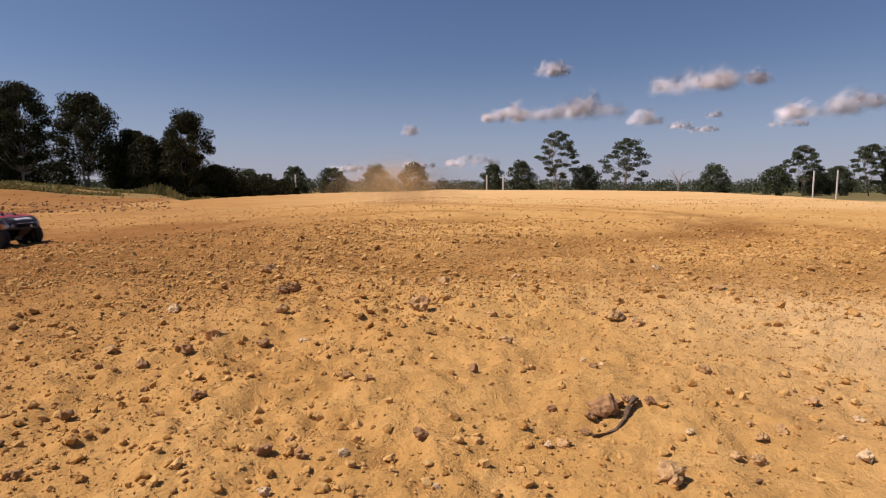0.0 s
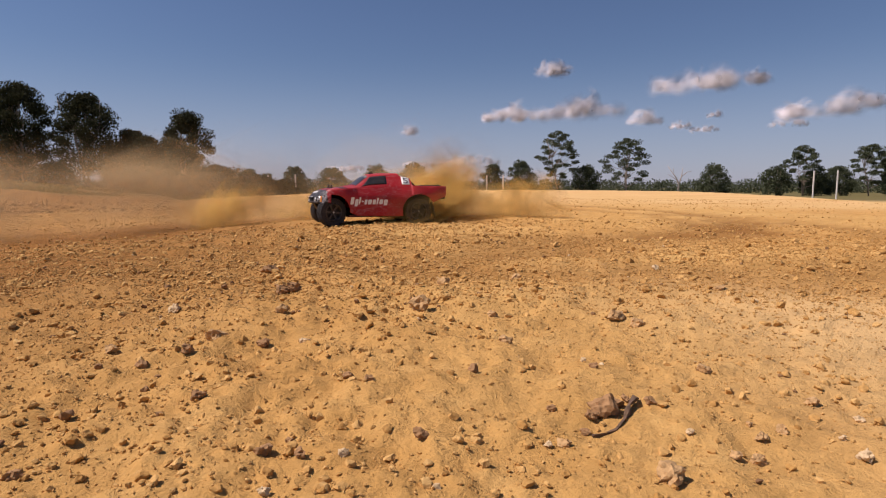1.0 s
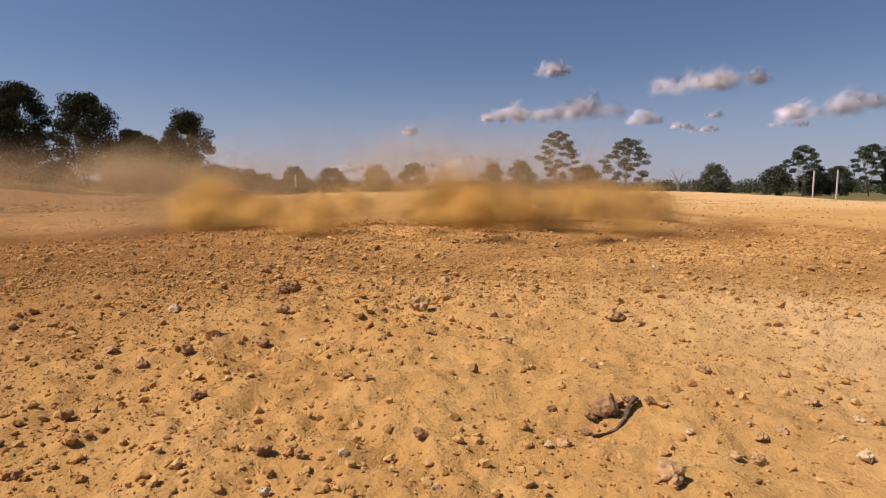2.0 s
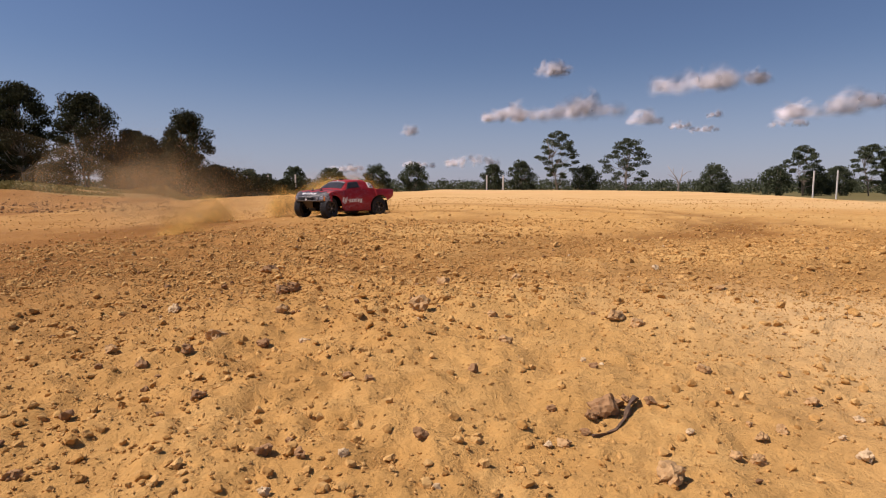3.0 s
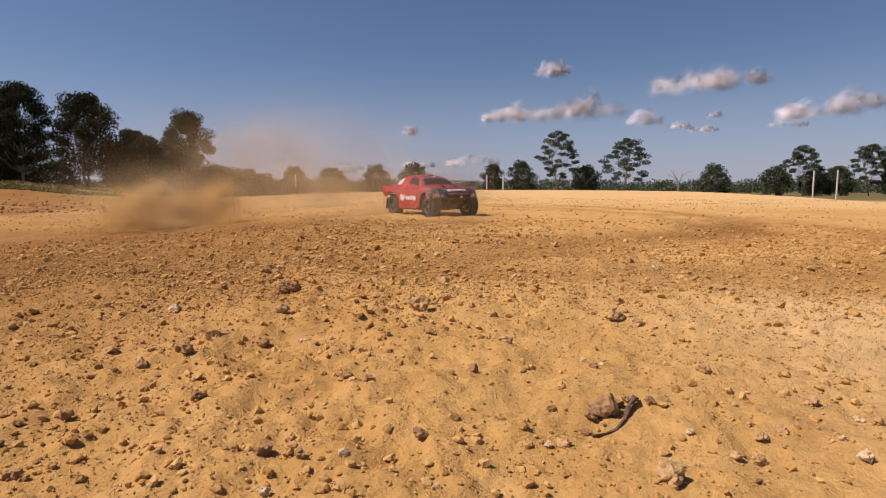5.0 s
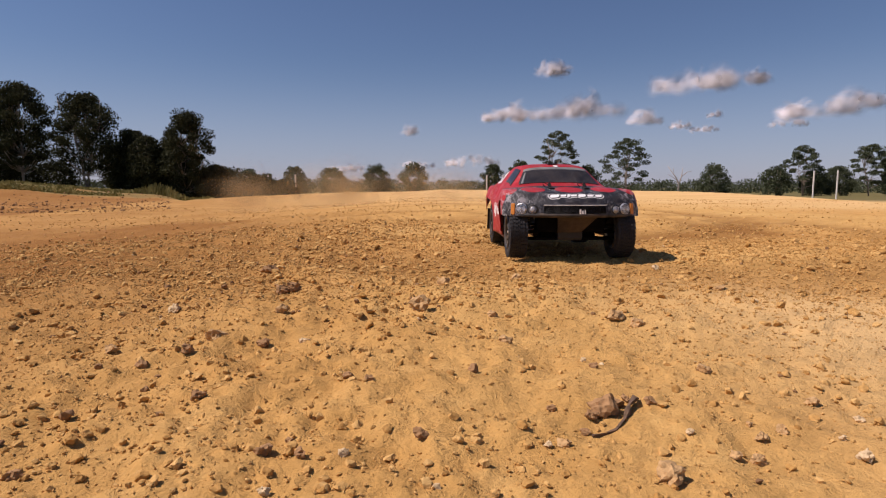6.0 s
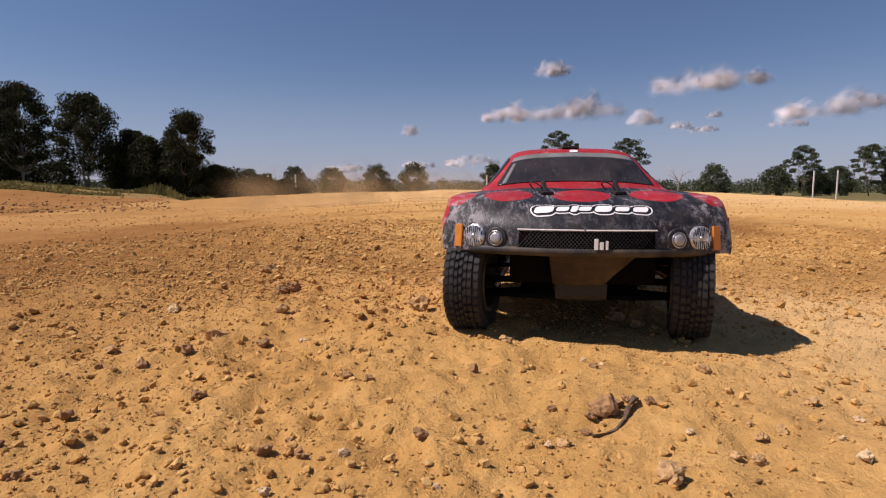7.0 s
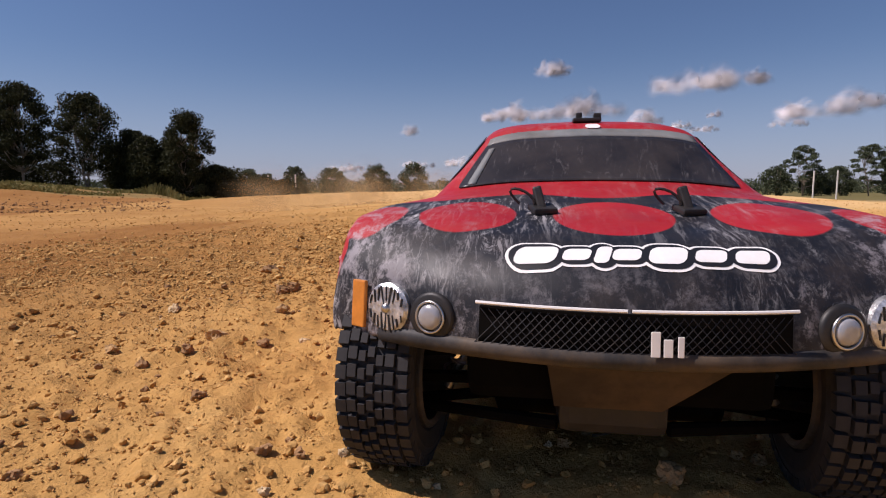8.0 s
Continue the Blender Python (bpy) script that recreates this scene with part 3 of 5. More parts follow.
def outline_sheet(name, outlines, fn, mat, parent, label=""):
    """Flat shapes with the given outlines, laid on the shell by fn(u, v)."""
    v, f = [], []
    for ring in outlines:
        o = len(v)
        cu, cv = sum(p[0] for p in ring) / len(ring), sum(p[1] for p in ring) / len(ring)
        for w in (1.0, 0.66, 0.33):
            v += [fn(cu + (p[0] - cu) * w, cv + (p[1] - cv) * w) for p in ring]
        v.append(fn(cu, cv))
        n = len(ring)
        for r in range(2):
            f += [(o + r * n + k, o + r * n + (k + 1) % n, o + (r + 1) * n + (k + 1) % n, o + (r + 1) * n + k) for k in range(n)]
        f += [(o + 2 * n + k, o + 2 * n + (k + 1) % n, o + 3 * n) for k in range(n)]
    ob = mesh_ob(name, v, f, mat, parent, label)
    so = ob.modifiers.new("thickness", "SOLIDIFY")
    so.thickness, so.offset = 0.0002, 0.0
    return ob


def rounded(cu, cv, w, h, r=0.5, slant=0.0, n=6):
    """A rounded block outline."""
    r = r * min(w, h)
    ring = []
    for k, (sx, sy) in enumerate(((1, 1), (-1, 1), (-1, -1), (1, -1))):
        for q in range(n + 1):
            a = math.pi / 2 * (k + q / n)
            u, v = sx * (w / 2 - r) + r * math.cos(a), sy * (h / 2 - r) + r * math.sin(a)
            ring.append((cu + u + slant * v, cv + v))
    return ring


def build_shell(truck):
    n, m = SHELL.shape[:2]
    g = SHELL.copy().reshape(-1, 3)
    i, j = np.meshgrid(np.arange(n - 1), np.arange(m - 1), indexing="ij")
    faces = np.stack([i * m + j, (i + 1) * m + j, (i + 1) * m + j + 1, i * m + j + 1], -1).reshape(-1, 4)
    side = np.abs(g[:, 1]) > 0.15
    keep = np.ones(len(faces), bool)
    for hx, rad in ((HUB_X, 0.112), (-HUB_X, 0.112)):
        dist = np.hypot(g[:, 0] - hx, g[:, 2] - 0.094)
        inside = (dist < rad) & side & (g[:, 2] < 0.21) & (np.repeat(NOM_X, m) < 0.352)
        keep &= ~inside[faces].all(1)
        for k in np.unique(faces[keep][inside[faces[keep]]]):
            w = np.array([g[k, 0] - hx, g[k, 2] - 0.094])
            if np.linalg.norm(w) < rad - 0.014:
                continue
            w *= rad / max(1e-6, np.linalg.norm(w))
            g[k, 0], g[k, 2] = hx + w[0], max(g[k, 2], 0.094 + w[1])
    body = mesh_ob("body", g, faces[keep][:, ::-1], M_SHELL, truck, "red shell with scratched black nose paint", smooth=True)
    x, y, z = g.T
    black = x - 0.198 - 0.012 * np.cos(y * 40)
    for cy, cx, rx, ry in ((0.0, 0.283, 0.054, 0.05), (0.125, 0.280, 0.052, 0.043), (-0.125, 0.280, 0.052, 0.043), (0.208, 0.275, 0.045, 0.026), (-0.208, 0.275, 0.045, 0.026)):
        e = (np.hypot((x - cx) / rx, (y - cy) / ry) - 1) * min(rx, ry)
        black = np.minimum(black, e)
    black = np.where((np.abs(y) > 0.226) & (x > 0.18), x - 0.318 - 0.15 * (z - 0.2), black)
    black = np.where((x < -0.165) & (np.abs(y) < 0.187) & (z < 0.24), 0.02, black)
    at = body.data.attributes.new("black_paint", "FLOAT", "POINT")
    at.data.foreach_set("value", black.astype(np.float32))
    scuff = sstep(0.13, 0.20, np.abs(y)) * sstep(0.2, 0.3, x) + 0.35 * sstep(0.36, 0.40, x)
    crease = np.interp(np.repeat(NOM_X, m), (0.15, 0.205, 0.285, 0.38, 0.41), (0.142, 0.126, 0.119, 0.115, 0.114))
    scuff = scuff + 0.9 * np.exp(-((np.abs(y) - crease) / 0.0035) ** 2) * sstep(0.17, 0.2, x)
    at = body.data.attributes.new("scuff", "FLOAT", "POINT")
    at.data.foreach_set("value", np.clip(scuff, 0, 1).astype(np.float32))
    so = body.modifiers.new("thickness", "SOLIDIFY")
    so.thickness, so.offset = 0.003, -1.0

    jr = J[3]
    def screen(a, b):
        i0, i1 = row_of(0.055), row_of(0.125)
        return grid_at(i0 + (i1 - i0) * a, jr + 0.4 + (COLS - 1 - 2 * jr - 0.8) * b, -0.0015)
    strip("windshield", screen, 14, 20, M_WINDOW, body, "smoked scratched windshield")
    strip("visor_strip", lambda a, b: grid_at(row_of(0.040) + (row_of(0.055) - row_of(0.040)) * a, jr + 0.5 + (COLS - 1 - 2 * jr - 1.0) * b, -0.0015), 4, 20, M_STRIP, body, "dusty grey strip over the windshield")
    strip("window_sticker", lambda a, b: grid_at(row_of(0.064) + (row_of(0.122) - row_of(0.064)) * a, COLS - 1 - jr - 2.6 + 1.0 * b, -0.0024), 12, 2, M_STRIP, body, "pale sticker along the windshield's edge")
    for s in (1, -1):
        def pane(a, b, s=s):
            j = J[2] + 2.0 + (J[3] - J[2] - 3.4) * b
            x0, x1 = -0.078, 0.092 - 0.062 * b
            i = row_of(x0 + (x1 - x0) * a)
            return grid_at(i, j if s > 0 else COLS - 1 - j, -0.0015)
        strip("side_window", pane, 12, 6, M_WINDOW, body, "dark side window")
        def panel(a, b, s=s):
            j = J[2] + 1.2 + (J[3] - J[2] - 3.0) * b
            i = row_of(-0.178) + (row_of(-0.232) - row_of(-0.178)) * a
            return grid_at(i, j if s > 0 else COLS - 1 - j, -0.0014)
        pl = strip("number_panel", panel, 4, 6, M_WHITE, body, "white panel with a black figure")
        # the figure 5
        cu = bpy.data.curves.new("figure", "FONT")
        cu.body = "5"
        tmp = bpy.data.objects.new("figure", cu)
        me = bpy.data.meshes.new_from_object(tmp)
        co = np.array([v.co[:] for v in me.vertices])
        lo, hi = co.min(0), co.max(0)
        for v in me.vertices:
            a = (v.co.x - lo[0]) / (hi[0] - lo[0])
            b = (v.co.y - lo[1]) / (hi[1] - lo[1])
            a = 0.2 + 0.6 * (a if s > 0 else 1 - a)
            p = panel(a, 0.16 + 0.68 * b)
            q = panel(a, 0.16 + 0.68 * b + 0.01)
            v.co = Vector(p) + Vector((0, s * 0.0016, 0.0010))
        me.materials.append(M_INK)
        fig = new("figure", me)
        fig.parent = pl
        bpy.data.objects.remove(tmp)
        # door lettering as plain slanted bars
        bars, u = [], -0.150
        for k, (w, h, dv) in enumerate(((0.017, 0.034, 0.003), (0.017, 0.034, -0.006), (0.008, 0.034, 0.003), (0.010, 0.007, 0.0), (0.013, 0.023, -0.003), (0.018, 0.023, -0.003),
                                        (0.016, 0.023, -0.003), (0.008, 0.030, 0.001), (0.018, 0.023, -0.003), (0.018, 0.028, -0.006))):
            bars.append(rounded(u + w * 0.66, 0.160 + 1.3 * dv, w * 1.32, h * 1.35, 0.2, 0.2, 3))
            u += w * 1.32 + 0.006
        sgn = -1 if s > 0 else 1
        outline_sheet("door_lettering", bars, lambda a, b, s=s, sgn=sgn: side_at(0.02 + sgn * a if s > 0 else a + 0.0, b, s, -0.0015), M_WHITE, body, "white slanted bars on the door")


    # hood logo: plain white blobs with a dark inside, no letters
    letters = ((-0.078, 0.034, 0.030), (-0.048, 0.022, 0.021), (-0.029, 0.012, 0.030), (-0.012, 0.022, 0.021), (0.017, 0.029, 0.030), (0.047, 0.024, 0.022), (0.076, 0.026, 0.022))
    def hood(a, b, lift):
        return top_at(0.366 - b + 0.5 * a * a, a * 0.98 + 0.012, lift)
    # seen from the front the truck's left is at the viewer's right
    outline_sheet("logo_border", [rounded(c, 0.0, w + 0.013, h * 0.72 + 0.009, 0.5) for c, w, h in letters], lambda a, b: hood(a, b, -0.0005), M_WHITE, body, "white outline of the hood logo")
    outline_sheet("logo_inside", [rounded(c, 0.0, w + 0.008, h * 0.72 + 0.005, 0.5) for c, w, h in letters], lambda a, b: hood(a, b, -0.0009), M_INK, body)
    outline_sheet("logo_fill", [rounded(c, 0.0, w * 0.92, h * 0.62, 0.35, 0.3) for c, w, h in letters], lambda a, b: hood(a, b, -0.0013), M_WHITE, body)
    return body


def nose_x(y):
    return 0.4030 - 1.25 * y * y


def nose_pose(y, z, ahead=0.0):
    """A pose on the nose panel: local z looks out of it."""
    n = Vector((1, 2.5 * y, 0.10)).normalized()
    p = Vector((nose_x(y), y, z)) + n * ahead
    q = n.to_track_quat("Z", "Y")
    return Matrix.Translation(p) @ q.to_matrix().to_4x4()


def disc(bm, m, radius, depth, n=28, dome=0.0):
    rings = [(radius, -depth), (radius, 0.0), (radius * 0.86, depth * 0.35 + dome * 0.4), (radius * 0.45, depth * 0.35 + dome * 0.85), (radius * 0.05, depth * 0.35 + dome)]
    vs = [[bm.verts.new(m @ Vector((r * math.cos(2 * math.pi * k / n), r * math.sin(2 * math.pi * k / n), h))) for k in range(n)] for r, h in rings]
    for a, b in zip(vs, vs[1:]):
        for k in range(n):
            bm.faces.new((a[k], a[(k + 1) % n], b[(k + 1) % n], b[k]))
    bm.faces.new(vs[-1])


def build_wheel(truck):
    wheel = new("wheel")
    wheel.parent = truck
    prof = ((0.056, -0.030), (0.060, -0.034), (0.074, -0.0365), (0.083, -0.034), (0.0862, -0.027), (0.0868, 0.0), (0.0862, 0.027), (0.083, 0.034), (0.074, 0.0365), (0.060, 0.034), (0.056, 0.030))
    n = 56
    v, f = [], []
    for k in range(n):
        a = 2 * math.pi * k / n
        v += [(r * math.sin(a), w, r * math.cos(a)) for r, w in prof]
    m = len(prof)
    for k in range(n):
        f += [(k * m + q, k * m + (q + 1) % m, ((k + 1) % n) * m + (q + 1) % m, ((k + 1) % n) * m + q) for q in range(m)]
    v = [(a, b * 0.86, c) for a, b, c in v]
    mesh_ob("tyre", v, f, M_RUBBER, wheel, "knobbly dusty black rubber tyre")
    # moulded tread blocks: wide shoulder lugs, small paired ones between
    def lug(wide, long, tall):
        bm = bmesh.new()
        got = bmesh.ops.create_cube(bm, size=1.0)
        for q in got["verts"]:
            slim = 0.92 if q.co.z > 0 else 1.0
            q.co = Vector((q.co.x * long * slim, q.co.y * wide * slim, (q.co.z + 0.5) * tall))
        bmesh.ops.recalc_face_normals(bm, faces=bm.faces)
        me = bpy.data.meshes.new("tread_block")
        bm.to_mesh(me)
        bm.free()
        me.materials.append(M_RUBBER)
        return me

    shoulder, middle, small = lug(0.0098, 0.0116, 0.0094), lug(0.0080, 0.0108, 0.0076), lug(0.0062, 0.0090, 0.0074)
    count = 40
    for row, (w, me, r0, shift) in enumerate(((-0.0258, shoulder, 0.0802, 0.0), (0.0258, shoulder, 0.0802, 0.3), (-0.0157, middle, 0.0842, 0.15), (0.0157, middle, 0.0842, 0.45),
                                              (-0.0075, small, 0.0845, 0.1), (0.0075, small, 0.0845, 0.3), (0.0, small, 0.0845, 0.55))):
        for k in range(count):
            ob = new("tread_block", me)
            ob.parent = wheel
            ob.matrix_local = pose(0, 0, 0, 0, 360 * (k + shift) / count, 0) @ Matrix.Translation((0, w, r0))
    # rim: barrel, dished face with six spokes, bead ring
    v, f = [], []
    rp = ((0.057, -0.031), (0.057, 0.031), (0.054, 0.033), (0.050, 0.030), (0.049, 0.012), (0.049, -0.012), (0.050, -0.030), (0.054, -0.033))
    n = 40
    for k in range(n):
        a = 2 * math.pi * k / n
        v += [(r * math.sin(a), w, r * math.cos(a)) for r, w in rp]
    m = len(rp)
    for k in range(n):
        f += [(k * m + q, k * m + (q + 1) % m, ((k + 1) % n) * m + (q + 1) % m, ((k + 1) % n) * m + q) for q in range(m)]
    mesh_ob("rim", v, f, M_RIM, wheel, "dark plastic rim ring")
    for k in range(6):
        bm = bmesh.new()
        box(bm, (0.011, 0.008, 0.042), pose(0, 0, 0, 0, 60 * k, 0) @ pose(0, 0.020, 0.030, -8, 0, 0), 0.002)
        part("spoke", bm, M_RIM, wheel)
    bm = bmesh.new()
    disc(bm, pose(0, 0.018, 0, -90, 0, 0), 0.013, 0.012, 18, 0.003)
    part("hub", bm, M_RIM, wheel)
    bm = bmesh.new()
    disc(bm, pose(0, 0.027, 0, -90, 0, 0), 0.006, 0.008, 6)
    part("wheel_nut", bm, M_STEEL, wheel, "bright steel wheel nut")
    bm = bmesh.new()
    disc(bm, pose(0, 0.004, 0, -90, 0, 0), 0.050, 0.004, 30)
    part("inner_disc", bm, M_PLASTIC, wheel)
    return wheel


def build_truck():
    truck = new("toy_truck")
    tagged(truck, "red and black radio-controlled short course truck, dusty and scratched", "radio-controlled truck")
    body = build_shell(truck)

    for s in (1, -1):
        bm = bmesh.new()
        disc(bm, nose_pose(s * 0.141, 0.1745, 0.0005), 0.0185, 0.003, 28)
        bez = part("fog_lamp", bm, M_PLASTIC, truck, "black fog lamp bezel", True)
        bm = bmesh.new()
        disc(bm, nose_pose(s * 0.141, 0.1745, 0.003), 0.0098, 0.006, 24, 0.0012)
        part("lens", bm, M_LENS, bez, "grey fog lamp lens", True)
        ring = [(nose_pose(s * 0.141, 0.1745, 0.0032) @ pose(0.0116 * math.cos(k * 0.2618), 0.0116 * math.sin(k * 0.2618), 0)).translation for k in range(25)]
        v, f = tube(ring, [0.0011] * 25, 6, False)
        mesh_ob("lens_ring", v, f, M_STEEL, bez, "bright ring round the lens", smooth=True)
        bm = bmesh.new()
        disc(bm, nose_pose(s * 0.178, 0.1765, 0.001), 0.0198, 0.005, 30, 0.001)
        lamp = part("headlight", bm, M_LAMP, truck, "round chromed headlight")
        bm = bmesh.new()
        rng = np.random.default_rng(14)
        for k in range(9):
            e = -0.0150 + 0.00375 * k
            reach = (0.0176 ** 2 - e * e) ** 0.5
            for half in (1, -1):
                tall = reach * (0.35 + 0.5 * rng.random())
                box(bm, (0.0008 + 0.0010 * rng.random(), tall, 0.0008), nose_pose(s * 0.178, 0.1765, 0.0036) @ pose(e, half * (reach - tall * 0.5), 0, 0, 0, 8 * rng.normal()))
        part("lens_rib", bm, M_INK, lamp)
        bm = bmesh.new()
        disc(bm, nose_pose(s * 0.178, 0.1765, 0.0035), 0.0040, 0.003, 16, 0.002)
        part("bulb", bm, M_STEEL, lamp, smooth=True)
        bm = bmesh.new()
        box(bm, (0.0135, 0.038, 0.004), nose_pose(s * 0.2045, 0.1765, 0.0012), 0.0012)
        part("side_marker", bm, M_AMBER, truck, "amber side marker")

    # nose: grille, trim, lip
    bm = bmesh.new()
    seg = 10
    for k in range(seg):
        y = -0.104 + 0.208 * (k + 0.5) / seg
        box(bm, (0.0215, 0.030, 0.003), nose_pose(y, 0.1725, -0.0002))
    grille = part("grille", bm, M_SHADE_BLACK, truck, "black mesh grille")
    lines = []
    for k in range(38):
        y0 = -0.108 + 0.216 * k / 37
        for d in (1, -1):
            y1 = y0 + d * 0.024
            if abs(y1) < 0.108:
                lines.append(([nose_pose(y0, 0.159, 0.003).translation, nose_pose((y0 + y1) / 2, 0.172, 0.0032).translation, nose_pose(y1, 0.186, 0.002).translation], [0.0004] * 3))
    v, f = tubes(lines, 4)
    mesh_ob("grille_mesh", v, f, M_PLASTIC, grille, "fine diagonal mesh")
    for a, b in ((-0.106, -0.004), (-0.001, 0.106)):
        v, f = tube([nose_pose(a + (b - a) * k / 8, 0.190, 0.0026).translation for k in range(9)], [0.0012] * 9, 6)
        mesh_ob("grille_trim", v, f, M_WHITE, truck, "thin pale trim line")
    v, f = tube([nose_pose(-0.185 + 0.37 * k / 16, 0.156, -0.002).translation for k in range(17)], [0.0078] * 17, 10)
    mesh_ob("bumper", v, f, M_BUMPER, truck, "scuffed black lower bumper tube", smooth=True)
    for k, (y, w, h) in enumerate(((0.006, 0.006, 0.017), (0.014, 0.006, 0.012), (0.022, 0.004, 0.014))):
        bm = bmesh.new()
        box(bm, (w, h, 0.0012), nose_pose(y + 0.008, 0.160 + h / 2, 0.0055), 0.0004)
        part("nose_badge", bm, M_WHITE, truck, "small white badge bar")
    # skid plate under the nose
    bm = bmesh.new()
    outline = ((0.384, -0.056, 0.149), (0.384, 0.078, 0.149), (0.350, 0.034, 0.098), (0.350, -0.048, 0.098), (0.27, -0.048, 0.092), (0.27, 0.034, 0.092))
    vs = [bm.verts.new(p) for p in outline]
    lo = [bm.verts.new((p[0] - 0.006, p[1], p[2] - 0.003)) for p in outline]
    for quad in ((0, 1, 2, 3), (3, 2, 5, 4)):
        bm.faces.new([vs[k] for k in quad])
        bm.faces.new([lo[k] for k in reversed(quad)])
    for a, b in ((0, 1), (1, 2), (2, 5), (5, 4), (4, 3), (3, 0)):
        bm.faces.new((vs[a], lo[a], lo[b], vs[b]))
    part("skid_plate", bm, M_SKID, truck, "mud-brown front skid plate")

    # block and inner fenders added near-black to deepen the shade under the nose
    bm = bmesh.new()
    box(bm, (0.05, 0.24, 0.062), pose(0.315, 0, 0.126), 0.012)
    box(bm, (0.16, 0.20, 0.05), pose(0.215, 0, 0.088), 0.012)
    part("front_bumper_block", bm, M_SHADE_BLACK, truck, "near-black crash block added for the shade under the nose")
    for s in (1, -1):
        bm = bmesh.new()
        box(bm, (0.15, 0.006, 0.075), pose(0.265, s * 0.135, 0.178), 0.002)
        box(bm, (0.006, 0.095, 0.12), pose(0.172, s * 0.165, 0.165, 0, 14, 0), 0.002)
        part("inner_fender", bm, M_SHADE_BLACK, truck, "near-black inner fender with the arch shade in its colour")
        bm = bmesh.new()
        box(bm, (0.20, 0.006, 0.10), pose(-0.285, s * 0.135, 0.17), 0.002)
        part("rear_inner_fender", bm, M_INK, truck)
    # chassis and running gear
    bm = bmesh.new()
    box(bm, (0.50, 0.15, 0.008), pose(-0.08, 0, 0.058), 0.002)
    box(bm, (0.50, 0.012, 0.03), pose(-0.08, 0.075, 0.07), 0.003)
    box(bm, (0.50, 0.012, 0.03), pose(-0.08, -0.075, 0.07), 0.003)
    part("chassis", bm, M_REDALU, truck, "dull red chassis plate")
    bm = bmesh.new()
    box(bm, (0.17, 0.13, 0.09), pose(-0.16, 0, 0.115), 0.012)
    box(bm, (0.07, 0.08, 0.04), pose(-0.16, 0, 0.175), 0.008)
    part("engine", bm, M_PLASTIC, truck, "dark engine block")
    for sx in (1, -1):
        bm = bmesh.new()
        box(bm, (0.09, 0.09, 0.07), pose(sx * HUB_X, 0, 0.10), 0.01)
        part("gearbox" if sx < 0 else "bulkhead", bm, M_PLASTIC, truck)
        bm = bmesh.new()
        box(bm, (0.008, 0.22, 0.03), pose(sx * (HUB_X - 0.03), 0, 0.165), 0.003)
        part("shock_tower", bm, M_PLASTIC, truck)
        for s in (1, -1):
            v, f = tubes([([Vector((sx * HUB_X + 0.04, s * 0.045, 0.072)), Vector((sx * HUB_X + 0.006, s * 0.172, 0.068))], [0.006, 0.005]),
                          ([Vector((sx * HUB_X - 0.04, s * 0.045, 0.072)), Vector((sx * HUB_X - 0.006, s * 0.172, 0.068))], [0.006, 0.005])], 8)
            mesh_ob("lower_arm", v, f, M_SHADE_BLACK, truck)
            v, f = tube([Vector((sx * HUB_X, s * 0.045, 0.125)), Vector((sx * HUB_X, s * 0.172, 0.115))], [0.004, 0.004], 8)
            mesh_ob("upper_link", v, f, M_SHADE_BLACK, truck)
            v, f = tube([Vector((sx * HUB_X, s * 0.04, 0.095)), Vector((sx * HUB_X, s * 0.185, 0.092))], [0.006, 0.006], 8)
            mesh_ob("drive_shaft", v, f, M_SHADE_BLACK, truck)
            top, foot = Vector((sx * (HUB_X - 0.022), s * 0.095, 0.172)), Vector((sx * (HUB_X - 0.012), s * 0.145, 0.078))
            v, f = tubes([([top, top.lerp(foot, 0.6)], [0.010, 0.010]), ([top.lerp(foot, 0.6), foot], [0.004, 0.004])], 10)
            shock = mesh_ob("shock", v, f, M_STEEL, truck, "steel shock absorber")
            coil = []
            for k in range(66):
                p = top.lerp(foot, 0.08 + 0.8 * k / 65)
                coil.append(p + Vector((0.0135 * math.cos(k * 0.62), 0.0135 * math.sin(k * 0.62), 0)))
            v, f = tube(coil, [0.0016] * 66, 5)
            mesh_ob("spring", v, f, M_SPRING, shock, "grey coil spring")

    # bed and back of the cab
    bm = bmesh.new()
    box(bm, (0.006, 0.39, 0.066), pose(-0.474, 0, 0.222, 0, -8, 0), 0.002)
    part("tailgate", bm, M_SHELL, truck, "red tailgate")
    bm = bmesh.new()
    box(bm, (0.012, 0.36, 0.016), pose(-0.476, 0, 0.178), 0.004)
    part("rear_bumper", bm, M_PLASTIC, truck)
    # dark sheet over the cab's back, in place of the open cab's shade
    bm = bmesh.new()
    box(bm, (0.004, 0.22, 0.09), pose(-0.165, 0, 0.283, 0, -6, 0), 0.001)
    part("cab_opening_shade", bm, M_WINDOW, truck, "dark panel standing for the shaded rear cab opening")
    for s in (1, -1):
        v, f = tube([Vector((-0.168, s * 0.10, 0.322)), Vector((-0.225, s * 0.115, 0.312)), Vector((-0.325, s * 0.13, 0.222))], [0.006] * 3, 10)
        mesh_ob("cage_bar", v, f, M_PLASTIC, truck, "black roll cage bar", smooth=True)
        v, f = tube([Vector((-0.30, s * 0.198, 0.260)), Vector((-0.44, s * 0.198, 0.260))], [0.005, 0.005], 8)
        mesh_ob("bed_rail", v, f, M_PLASTIC, truck)
    v, f = tube([Vector((-0.225, -0.115, 0.312)), Vector((-0.225, 0.115, 0.312))], [0.006] * 2, 10)
    mesh_ob("cage_crossbar", v, f, M_PLASTIC, truck, smooth=True)
